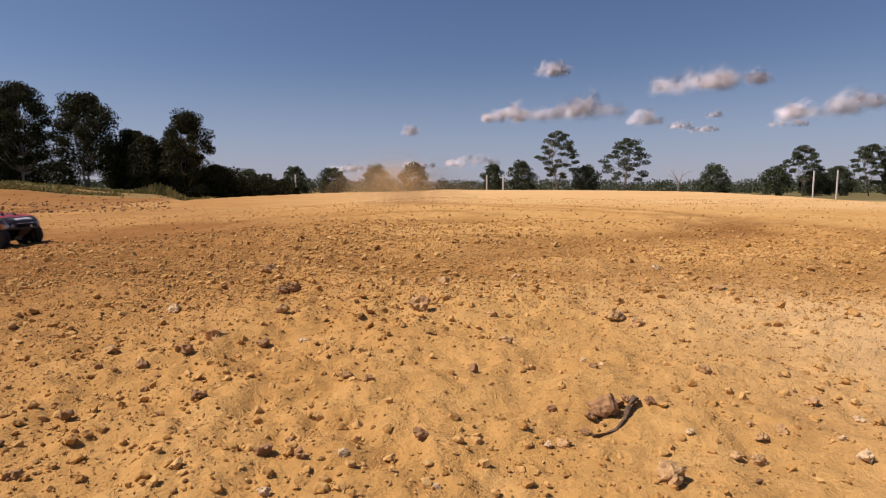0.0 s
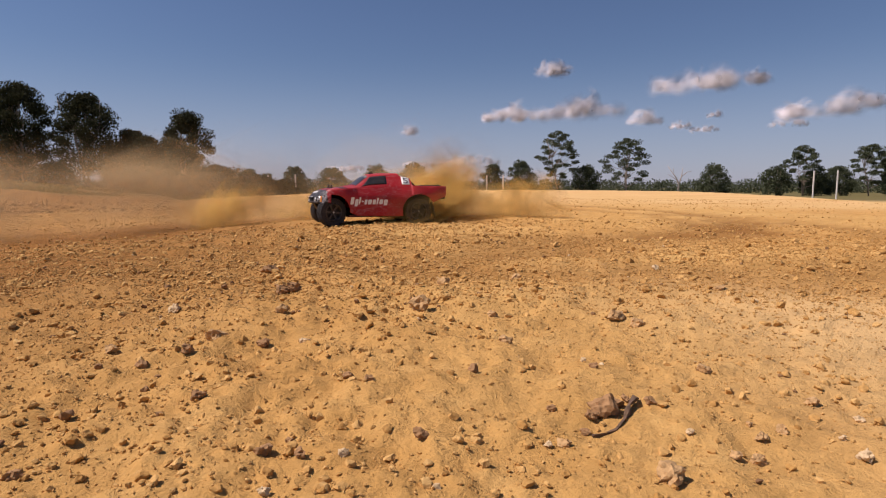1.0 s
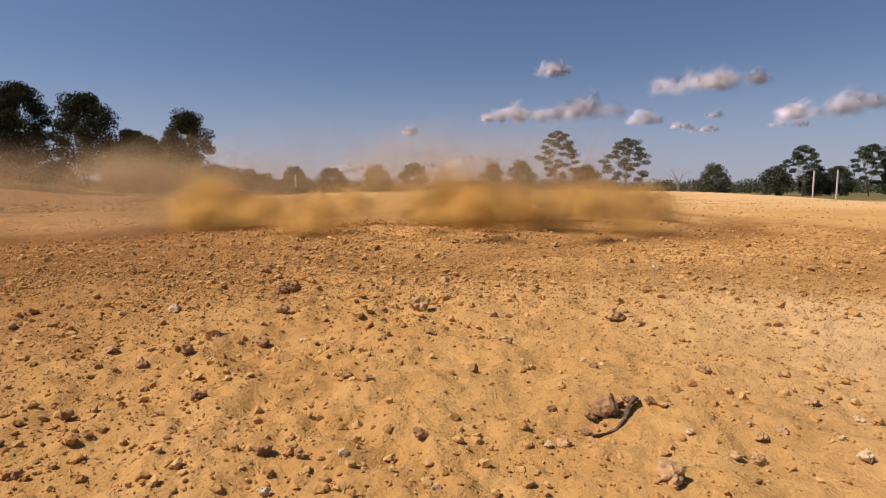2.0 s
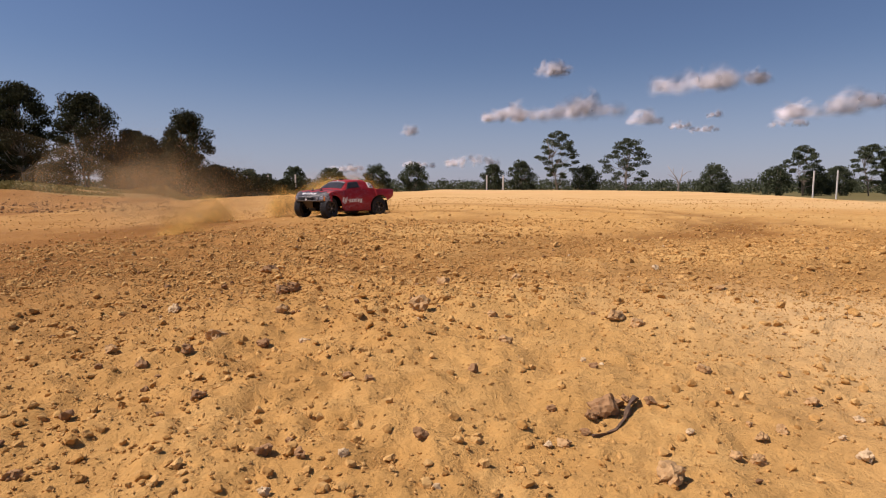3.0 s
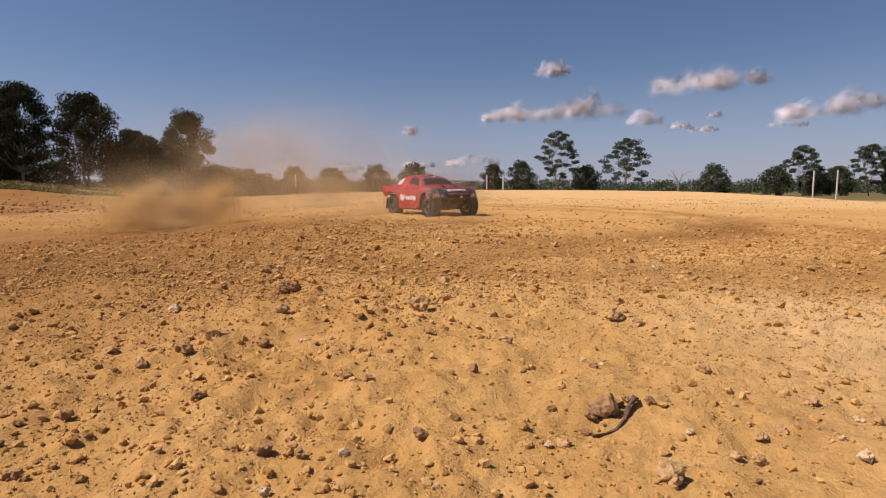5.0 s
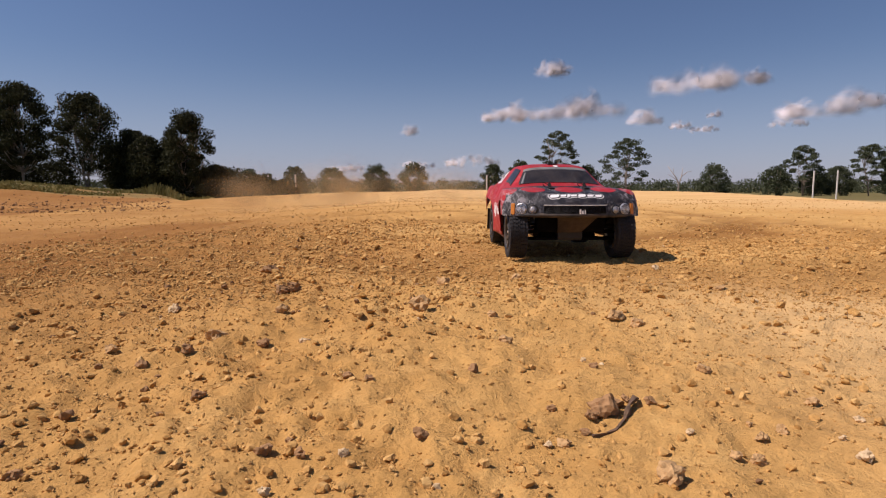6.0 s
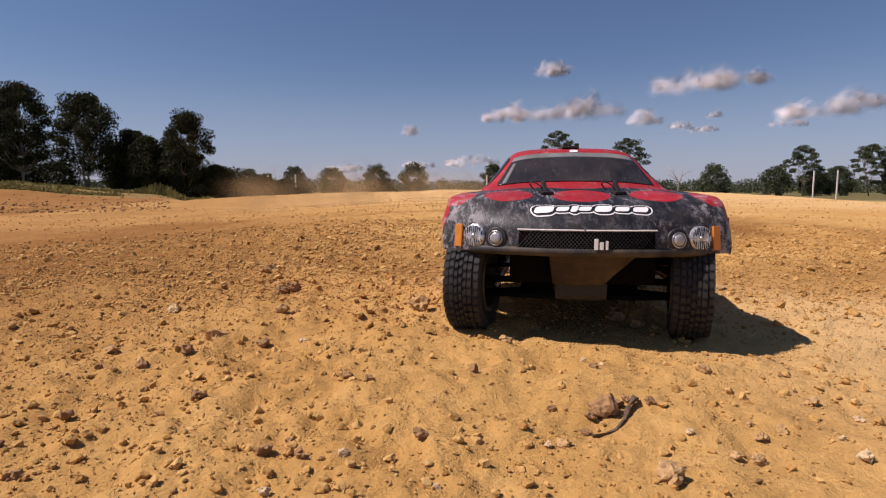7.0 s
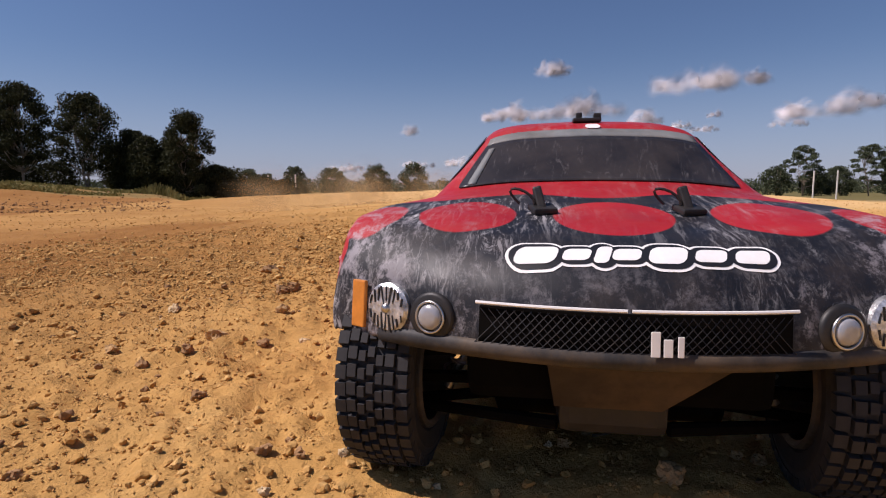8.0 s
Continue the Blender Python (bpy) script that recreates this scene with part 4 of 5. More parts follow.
    for s in (1, -1):
        bm = bmesh.new()
        box(bm, (0.004, 0.05, 0.10), pose(-0.385, s * 0.20, 0.105, 0, 12, 0), 0.001)
        part("mud_flap", bm, M_PLASTIC, truck)
        bm = bmesh.new()
        box(bm, (0.36, 0.010, 0.014), pose(0.0, s * 0.205, 0.066), 0.004)
        part("nerf_bar", bm, M_REDALU, truck)

    # body clips on the hood, mount on the roof
    for y in (0.062, -0.062):
        p = Vector(top_at(0.268, y, 0)) + Vector((0, 0, 0.004))
        bm = bmesh.new()
        box(bm, (0.020, 0.022, 0.006), Matrix.Translation(p + Vector((0.004, 0.003, -0.001))) @ pose(0, 0, 0, 0, 12, 20), 0.002)
        box(bm, (0.009, 0.008, 0.022), Matrix.Translation(p + Vector((0, 0, 0.008))) @ pose(0, 0, 0, 15, -20, 0), 0.002)
        clip = part("body_clip", bm, M_PLASTIC, truck, "black body clip with a wire loop")
        loop = [p + Vector((0.004 - 0.003 * k / 10, (-0.004 - 0.011 * (1 - math.cos(k * 0.45))), 0.014 * math.sin(k * 0.31) + 0.003)) for k in range(11)]
        v, f = tube(loop, [0.0013] * 11, 6)
        mesh_ob("wire_loop", v, f, M_PLASTIC, clip)
    bm = bmesh.new()
    p = Vector(top_at(-0.008, 0.0, 0))
    box(bm, (0.03, 0.036, 0.005), Matrix.Translation(p + Vector((0, 0, 0.003))), 0.0015)
    box(bm, (0.008, 0.008, 0.010), Matrix.Translation(p + Vector((0.004, -0.010, 0.008))), 0.002)
    box(bm, (0.008, 0.010, 0.009), Matrix.Translation(p + Vector((-0.002, 0.014, 0.008))), 0.002)
    part("roof_mount", bm, M_PLASTIC, truck, "small black mount on the roof")
    outline_sheet("roof_badge", [rounded(0, 0, 0.018, 0.010, 0.5)], lambda a, b: top_at(0.036 + b, a + 0.004, -0.003), M_WHITE, truck, "small white oval badge")

    wheels = []
    first = build_wheel(truck)
    tagged(first, "truck wheel with knobbly tyre")
    for sx in (1, -1):
        for s in (1, -1):
            w = first if (sx, s) == (1, 1) else copy_thing(first, pose(0, 0, 0))
            wheels.append((w, sx, s))
    return truck, wheels


# ---- clods and stones on the pad ----
def ico(sub):
    if sub == 0:
        v = np.array([(1, 0, 0), (-1, 0, 0), (0, 1, 0), (0, -1, 0), (0, 0, 1), (0, 0, -1)], float)
        return v, np.array([(0, 2, 4), (2, 1, 4), (1, 3, 4), (3, 0, 4), (2, 0, 5), (1, 2, 5), (3, 1, 5), (0, 3, 5)])
    bm = bmesh.new()
    bmesh.ops.create_icosphere(bm, subdivisions=sub, radius=1.0)
    v = np.array([q.co[:] for q in bm.verts])
    f = np.array([[q.index for q in face.verts] for face in bm.faces])
    bm.free()
    return v, f


def lump_shapes(rng, sub, count, rough=0.38):
    v, f = ico(sub)
    out = []
    for _ in range(count):
        d = v.copy()
        for _ in range(7):
            n = rng.normal(size=3)
            n /= np.linalg.norm(n)
            cut = 0.45 + 0.4 * rng.random()
            s = d @ n
            d = d - np.outer(np.maximum(s - cut, 0), n)
        d *= 1 + rough * (rng.random((len(d), 1)) - 0.5)
        d *= np.array([1.0, 0.75 + 0.35 * rng.random(), 0.6 + 0.3 * rng.random()])
        out.append(d)
    return out, f


def spins(rng, n, tilt=0.5):
    a, b = rng.random(n) * 6.283, rng.normal(size=n) * tilt
    ca, sa, cb, sb = np.cos(a), np.sin(a), np.cos(b), np.sin(b)
    m = np.zeros((n, 3, 3))
    m[:, 0, 0], m[:, 0, 1], m[:, 0, 2] = ca, -sa * cb, sa * sb
    m[:, 1, 0], m[:, 1, 1], m[:, 1, 2] = sa, ca * cb, -ca * sb
    m[:, 2, 1], m[:, 2, 2] = sb, cb
    return m


def scatter(name, x, y, size, sub, mat, seed, label, sink=0.3):
    rng = np.random.default_rng(seed)
    shapes, f = lump_shapes(rng, sub, 14)
    n, k = len(x), len(shapes[0])
    pick = rng.integers(len(shapes), size=n)
    base = np.array(shapes)[pick]
    v = np.einsum("nij,nkj->nki", spins(rng, n), base) * size[:, None, None] * 0.5
    z = ground_height(x, y) + size * (0.32 - sink * rng.random(n))
    v += np.stack([x, y, z], -1)[:, None, :]
    faces = (f[None] + (np.arange(n) * k)[:, None, None]).reshape(-1, f.shape[1])
    ob = mesh_ob(name, v.reshape(-1, 3), faces, mat)
    return tagged(ob, label, "clods", kind="stuff")


def wedge(rng, n, r0, r1, half=0.84):
    r = np.sqrt(r0 * r0 + (r1 * r1 - r0 * r0) * rng.random(n))
    u = (2 * rng.random(n) - 1) * half
    y = r
    return u * y, y


def clod_density(x, y):
    left = 0.35 + 0.65 * sstep(0.5, -0.35, x / np.maximum(y, 0.3) + 0.25 * fbm(x * 1.1, y * 1.1, 2, 71))
    patch = np.clip(0.55 + 1.5 * fbm(x * 2.1, y * 2.1, 3, 72), 0.06, 1)
    return left * patch


def build_clods():
    rng = np.random.default_rng(33)
    x, y = wedge(rng, 76000, 0.42, 4.2)
    keep = rng.random(len(x)) < 0.12 + 0.88 * clod_density(x, y)
    x, y = x[keep], y[keep]
    size = 0.0048 + 0.0050 * rng.pareto(2.6, len(x))
    size = np.minimum(size, np.where(y < 1.0, 0.0125, np.where(y < 1.7, 0.020, 0.030)))
    big = (size > 0.010) & (y < 3.0)
    scatter("clods", x[big], y[big], size[big], 2, M_CLOD, 34, "loose ochre clods of dried clay on the pad", 0.3)
    scatter("crumbs", x[~big], y[~big], size[~big], 1, M_CLOD, 35, "small ochre clay crumbs on the pad", 0.3)
    x, y = wedge(rng, 125000, 0.40, 3.0)
    keep = rng.random(len(x)) < 0.35 + 0.65 * clod_density(x, y)
    x, y = x[keep], y[keep]
    scatter("grit", x, y, (0.0022 + 0.0040 * rng.random(len(x)) ** 2) * np.clip(y / 1.1, 0.8, 1.7), 0, M_CLOD, 36, "fine sandy grit on the pad", 0.2)
    x, y = wedge(rng, 900, 0.42, 4.0)
    keep = rng.random(len(x)) < clod_density(x, y)
    x, y = x[keep], y[keep]
    scatter("dark_clods", x, y, 0.007 + 0.012 * rng.random(len(x)) ** 2, 2, M_DARKCLOD, 37, "darker damp clods among the dry ones", 0.25)
    x, y = wedge(rng, 170, 0.42, 5.0)
    scatter("pale_pebbles", x, y, 0.005 + 0.010 * rng.random(len(x)) ** 2, 1, M_PALESTONE, 38, "pale quartz pebbles in the clay", 0.3)
    x, y = wedge(rng, 12000, 4.2, 14.0)
    keep = rng.random(len(x)) < 0.2 + 0.8 * clod_density(x * 0.5, y * 0.5)
    x, y = x[keep], y[keep]
    scatter("far_clods", x, y, 0.010 + 0.024 * rng.random(len(x)) ** 2.5, 1, M_CLOD, 39, "clods scattered over the far side of the pad", 0.3)
    # rough lumps on the bank
    u, r = -0.47 - 0.45 * rng.random(1500), 13 + 17 * rng.random(1500)
    y = r / np.sqrt(1 + u * u)
    scatter("bank_clods", u * y, y, 0.02 + 0.09 * rng.random(1500) ** 4, 1, M_DARKCLOD, 40, "rough lumps of earth on the low bank", 0.3)


def lone_stone(name, x, y, size, mat, seed, label, category):
    rng = np.random.default_rng(seed)
    shapes, f = lump_shapes(rng, 3, 1, 0.10)
    v = shapes[0] * size * 0.5
    p = v / size
    bump = np.array([noise.fractal(Vector(q) * 5.0 + Vector((seed, 0, 0)), 1.0, 2.0, 3) for q in p])
    v = v * (1 + 0.42 * bump[:, None])
    ob = mesh_ob(name, v, f, mat)
    ob.location = (x, y, gz(x, y) + size * 0.2)
    ob.rotation_euler = (0, 0, rng.random() * 6.28)
    return tagged(ob, label, category, "stones and clods on the pad")


GREY_STONES = ((-0.045, 1.144, 0.046), (-0.375, 0.929, 0.038), (0.335, 1.089, 0.037), (0.364, 1.056, 0.028), (0.198, 0.475, 0.030), (0.1, 0.895, 0.022),
               (0.741, 1.513, 0.03), (0.202, 1.584, 0.035), (0.005, 1.561, 0.04), (0.359, 0.768, 0.02), (-0.319, 1.12, 0.027), (-0.524, 0.889, 0.025),
               (0.445, 0.667, 0.018), (0.321, 0.554, 0.014), (0.349, 0.566, 0.014), (0.276, 0.519, 0.014), (0.297, 0.518, 0.015), (0.326, 0.588, 0.011),
               (0.097, 1.086, 0.022), (0.121, 0.549, 0.016))
DARK_CLODS = ((0.178, 0.619, 0.034), (0.238, 0.638, 0.014), (-0.169, 0.519, 0.020), (-0.133, 0.509, 0.014), (-0.153, 0.549, 0.01), (0.041, 0.754, 0.02),
              (-0.022, 0.55, 0.017), (-0.29, 0.662, 0.02), (-0.382, 0.485, 0.018), (-0.561, 1.854, 0.055), (-0.395, 1.391, 0.033), (-0.369, 1.404, 0.039),
              (-0.383, 0.839, 0.022), (-0.429, 0.795, 0.018), (-0.124, 0.73, 0.015), (-0.094, 0.701, 0.014), (-0.295, 0.917, 0.022), (0.123, 0.629, 0.014),
              (0.208, 0.772, 0.013), (-0.382, 0.714, 0.012), (0.199, 0.640, 0.022), (0.162, 0.604, 0.016), (0.190, 0.612, 0.013), (0.214, 0.648, 0.015), (0.150, 0.580, 0.012))
PALE_STONES = ((0.104, 0.545, 0.011), (-0.092, 0.51, 0.011), (-0.149, 0.451, 0.012), (0.457, 0.607, 0.011), (0.39, 0.507, 0.017), (0.692, 1.853, 0.029),
               (-0.227, 0.922, 0.019), (-0.572, 1.206, 0.027), (0.393, 0.541, 0.009), (0.251, 0.559, 0.009))


def build_stones():
    for k, (x, y, s) in enumerate(GREY_STONES):
        lone_stone("stone", x, y, s, M_STONE, 500 + k, "dusty pinkish-grey stone lying on the clay", "stone")
    for k, (x, y, s) in enumerate(DARK_CLODS):
        lone_stone("dirt_clod", x, y, s, M_DARKCLOD, 540 + k, "rough dark brown clod of earth", "clod")
    for k, (x, y, s) in enumerate(PALE_STONES):
        lone_stone("pale_stone", x, y, s, M_PALESTONE, 580 + k, "small pale quartz stone lying on the clay", "stone")
    # a curved strip of dark bark beside the largest clod
    line = ((0.230, 0.655), (0.222, 0.643), (0.211, 0.628), (0.203, 0.612), (0.196, 0.598), (0.183, 0.584), (0.170, 0.577), (0.157, 0.572))
    pts = [Vector((x, y, gz(x, y) + 0.003 + 0.004 * math.sin(k * 0.9))) for k, (x, y) in enumerate(line)]
    v, f = tube(pts, [0.0015, 0.0042, 0.0018, 0.0046, 0.0020, 0.0040, 0.0024, 0.001], 5)
    rag = np.random.default_rng(6)
    v = [p + Vector(rag.normal(size=3) * 0.0011) for p in v]
    ob = mesh_ob("bark_strip", v, f, M_BARKSTRIP)
    tagged(ob, "curved dark strip of bark half buried in clay", "bark")


M_BARKSTRIP = simple("dark_bark", (0.10, 0.065, 0.05), 0.95, 0.0, 0.1, 0.6, 200.0, 0.5, 0.9)


# ---- clouds and dust: soft clusters of small curved wisps, thin at every rim ----
def mat_vapour(name, col, fine, amount, through_light=0.5, breakup=0.3):
    n = Nodes(name)
    n.t.nodes.remove(n.p)
    df = n.add("ShaderNodeBsdfDiffuse")
    tl = n.add("ShaderNodeBsdfTranslucent")
    tr = n.add("ShaderNodeBsdfTransparent")
    c = n.ramp(n.noise(fine * 0.5, 4.0), [(0.3, tuple(v * 0.86 for v in col)), (0.7, col)])
    out_dir = n.t.nodes.new("ShaderNodeAttribute")
    out_dir.attribute_name = "outward"
    for b in (df, tl):
        n.link(c, b.inputs["Color"])
        n.link(out_dir.outputs["Vector"], b.inputs["Normal"])
    body = n.add("ShaderNodeMixShader", Fac=through_light)
    n.link(df.outputs[0], body.inputs[1])
    n.link(tl.outputs[0], body.inputs[2])
    wisp = n.ramp(n.noise(fine, 4.0, 0.6), [(0.5 - 0.6 * breakup, (0.05, 0.05, 0.05)), (0.5 + 0.6 * breakup, (1.2, 1.2, 1.2))])
    each = n.math("ADD", n.math("MULTIPLY", n.island(), 0.8), 0.6)
    alpha = n.math("MULTIPLY", n.math("MULTIPLY", n.attr("vapour"), wisp), n.math("MULTIPLY", each, amount), clamp=True)
    out = n.add("ShaderNodeMixShader")
    n.link(alpha, out.inputs["Fac"])
    n.link(tr.outputs[0], out.inputs[1])
    n.link(body.outputs[0], out.inputs[2])
    n.link(out.outputs[0], n.out.inputs["Surface"])
    return n.mat


M_CLOUD = mat_vapour("cloud_vapour", (1.0, 0.94, 0.96), 0.014, 0.30, 0.18, 0.6)
M_DUST = mat_vapour("dense_dust", (0.98, 0.62, 0.18), 2.8, 0.35, 0.5, 0.5)
M_VEIL = mat_vapour("thin_dust", (0.93, 0.68, 0.38), 0.8, 0.085, 0.5, 0.6)


def wisps(name, seed, lobes, per, size, mat, floor=-9.0):
    """Curved round wisps strewn through the given lobes (centre, radii); each is dense in its middle and nothing at its rim."""
    rng = np.random.default_rng(seed)
    rings, n = ((0.3, 0.82), (0.62, 0.34), (1.0, 0.0)), 9
    mid = np.mean([c for c, r in lobes], axis=0)
    span = np.max([r for c, r in lobes], axis=0) + np.ptp([c for c, r in lobes], axis=0) / 2
    verts, dens, outs, faces = [], [], [], []
    for c, r in lobes:
        for _ in range(per):
            d = rng.normal(size=3)
            d *= rng.random() ** 0.55 / np.linalg.norm(d)
            p = np.array(c) + d * np.array(r)
            rad = size * (0.65 + 0.7 * rng.random()) * float(np.mean(r)) * (1.1 - 0.35 * np.linalg.norm(d))
            p[2] = max(p[2], floor + 0.5 * rad)
            a = rng.normal(size=3)
            a /= np.linalg.norm(a)
            b = np.cross(a, rng.normal(size=3))
            b /= np.linalg.norm(b)
            k = np.cross(a, b)
            flat = np.array([1, 1, min(1.0, 1.8 * r[2] / r[0])])
            o = len(verts)
            verts.append(p + k * rad * 0.25 * flat)
            dens.append(1.0)
            for q, (rr, dd) in enumerate(rings):
                for m in range(n):
                    w = 2 * math.pi * m / n
                    wob = 1 + (0.25 * (rng.random() - 0.5) if q == 2 else 0)
                    verts.append(p + (rad * rr * wob * (math.cos(w) * a + math.sin(w) * b) + k * rad * 0.25 * (1 - rr * rr)) * flat)
                    dens.append(dd)
            faces += [(o, o + 1 + m, o + 1 + (m + 1) % n) for m in range(n)]
            for q in range(2):
                faces += [(o + 1 + q * n + m, o + 1 + (q + 1) * n + m, o + 1 + (q + 1) * n + (m + 1) % n, o + 1 + q * n + (m + 1) % n) for m in range(n)]
            g = 0.7 * (p - mid) / span + np.array((0, 0, 0.8))
            outs += [g / np.linalg.norm(g)] * (1 + 3 * n)
    me = bpy.data.meshes.new(name)
    me.from_pydata([tuple(v) for v in verts], [], faces)
    me.materials.append(mat)
    me.polygons.foreach_set("use_smooth", [True] * len(me.polygons))
    at = me.attributes.new("vapour", "FLOAT", "POINT")
    at.data.foreach_set("value", np.array(dens, np.float32))
    at = me.attributes.new("outward", "FLOAT_VECTOR", "POINT")
    at.data.foreach_set("vector", np.array(outs, np.float32).ravel())
    me.update()
    return me


def puff(name, seed, radii, lobes, per, size, mat):
    """One billow: a few lobes inside the given radii, its foot at about -0.8 of its height."""
    rng = np.random.default_rng(seed)
    got = []
    for _ in range(lobes):
        d = rng.normal(size=3)
        d *= 0.62 * rng.random() ** 0.4 / np.linalg.norm(d)
        got.append((d * np.array(radii), np.array(radii) * (0.34 + 0.24 * rng.random())))
    return wisps(name, seed + 1, got, per, size, mat)


def build_clouds():
    far = 900.0
    # east, height over the horizon, width, height: metres at that distance
    rows = ((1215, 150, 150, 66), (1300, 140, 125, 36), (1440, 196, 130, 46), (1515, 182, 90, 52), (1395, 217, 70, 16),
            (1045, 196, 104, 60), (955, 202, 90, 44), (905, 200, 60, 34), (874, 206, 40, 24), (984, 124, 74, 36), (1135, 210, 64, 30),
            (1205, 224, 50, 15), (1245, 228, 54, 13), (1266, 203, 30, 12), (728, 230, 20, 24), (835, 287, 120, 20), (740, 291, 70, 14), (615, 300, 80, 16))
    th = math.atan(108 / 1015)
    for k, (px, py, w, h) in enumerate(rows):
        u, v = (px - 784) / 1015, (441 - py) / 1015
        fy, fz = math.cos(th) + v * math.sin(th), -math.sin(th) + v * math.cos(th)
        c = np.array([u, fy, fz]) * far / fy + np.array([0, 0, 0.25])
        w, h = w * far / 1015, h * far / 1015
        rng = np.random.default_rng(800 + k)
        lobes = []
        for q in range(max(4, int(3.4 * w / h) + 4)):
            e = 2 * rng.random() - 1
            tall = (1 - e * e) ** 0.5 * (0.55 + 0.45 * rng.random())
            lobes.append(((e * w * 0.40, rng.normal() * w * 0.06, -h * 0.26 + 0.72 * h * tall * rng.random()), (h * 0.36, h * 0.30, h * 0.30 * (0.6 + 0.6 * tall))))
        me = wisps("cloud", 830 + k, lobes, 10, 1.15, M_CLOUD)
        ob = new("cloud", me)
        ob.location = c
        ob.rotation_euler = (0, 0, -math.atan(u))
        tagged(ob, "small white fair-weather cloud with a soft grey base", "cloud", "fair-weather clouds")


def truck_at(t):
    tt = [r[0] for r in TRUCK_ROWS]
    return tuple(float(np.interp(t, tt, [r[k] for r in TRUCK_ROWS])) for k in (1, 2, 3))


def plan_dust():
    """Each puff: its object and its rows, from under the ground, up and out behind the wheels, and down again."""
    rng = np.random.default_rng(77)
    dense = [puff("dust_puff", 900 + k, (0.30 + 0.04 * k, 0.26, 0.20 + 0.018 * k), 4, 6, 1.7, M_DUST) for k in range(6)]
    low = [puff("dust_puff", 940 + k, (0.30 + 0.03 * k, 0.2, 0.12 + 0.015 * k), 4, 6, 1.7, M_DUST) for k in range(4)]
    thin = [puff("dust_veil", 920 + k, (1.1, 0.7, 0.36 + 0.04 * k), 5, 6, 1.8, M_VEIL) for k in range(4)]
    plan = []
    lab = "billow of dense orange dust behind the truck"
    veil = "thin drifting veil of orange dust"

    def add(me, rows, label):
        ob = new("dust_veil" if label == veil else "dust_puff", me)
        tagged(ob, label, "dust", "dust raised by the truck", "stuff")
        plan.append((ob, rows))

    def thrown(me, t0, reach, rise, life, label, spread=25, back=0.36, quick=0.3):
        x, y, a = truck_at(max(t0, 0.0))
        aim = (a + 360) % 360 - 180
        if 3.15 < t0 < 3.72:
            aim *= 0.35
        w = math.radians(aim + rng.normal() * spread)
        w0 = math.radians(a + 180)
        bx, by = x + back * math.cos(w0), y + back * math.sin(w0)
        turn0, turn = rng.normal() * 20, rng.normal() * 14
        rows = []
        for tau in (-0.12, 0.0, 0.10, 0.25, 0.5, 0.9, life, life + 0.4):
            t = t0 + tau
            go = reach * (1 - math.exp(-max(tau, 0) / quick))
            px, py = bx + go * math.cos(w), by + go * math.sin(w)
            g = float(ground_smooth(px, py))
            up = 0.05 + rise * (1 - math.exp(-max(tau, 0) / (quick + 0.08))) if tau >= 0.05 else -0.9
            if tau == 0.0:
                up = -0.25
            if tau > life:
                up = -0.9
            rows.append((t, px, py, g + up, turn0 + turn * max(tau, 0) / life))
        add(me, rows, label)

    t = -0.25
    while t < 3.98:
        strong = 1.0
        if 0.35 < t < 0.72 or 2.35 < t < 2.85:
            strong = 0.45
        if t > 4.0:
            strong = 0.12
        big = 3.2 < t < 3.72
        first = 0.74 < t < 1.75
        rep = 5 if big else (4 if t > 3.72 else 3 if first or t < 0.45 or 3.0 < t <= 3.2 else 2)
        for _ in range(rep):
            if rng.random() < strong:
                reach, rise, stay, quick = 0.15 + 1.3 * rng.random(), 0.03 + 0.24 * rng.random(), 0.85, 0.3
                if t < 0.45:
                    rise, stay = 0.08 + 0.45 * rng.random(), max(0.2, 0.55 - t)
                elif t < 0.74:
                    stay = 0.4
                elif first:
                    early = t < 0.98
                    reach, rise, quick = 0.15 + (1.25 if early else 1.75) * rng.random(), 0.01 + (0.40 if early else 0.11) * rng.random(), 0.17
                    stay = 0.45 if early else 0.85
                elif 1.75 < t <= 2.9:
                    stay = max(0.25, 2.6 - t)
                elif t <= 3.2:
                    stay = 0.25
                elif big:
                    reach, rise, stay, quick = 0.05 + 2.1 * rng.random(), 0.03 + 0.50 * rng.random() ** 1.4, 0.50, 0.2
                elif t > 3.7:
                    reach, rise, stay, quick = 0.05 + 1.15 * rng.random(), 0.03 + 0.36 * rng.random(), 0.85, 0.22
                thrown(low[int(rng.integers(4))] if first and t >= 1.0 else dense[int(rng.integers(6))], t + rng.normal() * 0.02, reach, rise, stay + 0.3 * rng.random(), lab, 15, 0.36, quick)
        t += 0.065
    for t0 in np.arange(-0.5, 0.62, 0.05):
        thrown(thin[int(rng.integers(4))], float(t0), 0.5 + 1.2 * rng.random(), 0.15 + 0.25 * rng.random(), 1.9 + 0.5 * rng.random(), veil, 35, 0.6)
    for t0 in np.arange(1.3, 2.5, 0.2):
        thrown(thin[int(rng.integers(4))], float(t0), 0.3 + 1.0 * rng.random(), 0.1 + 0.25 * rng.random(), 0.7 + 0.4 * rng.random(), veil, 35, 0.5)
    for t0 in np.arange(3.2, 4.1, 0.1):
        thrown(thin[int(rng.integers(4))], float(t0), 0.4 + 1.3 * rng.random(), 0.12 + 0.3 * rng.random(), 0.9 + 0.8 * rng.random(), veil, 40, 0.5)
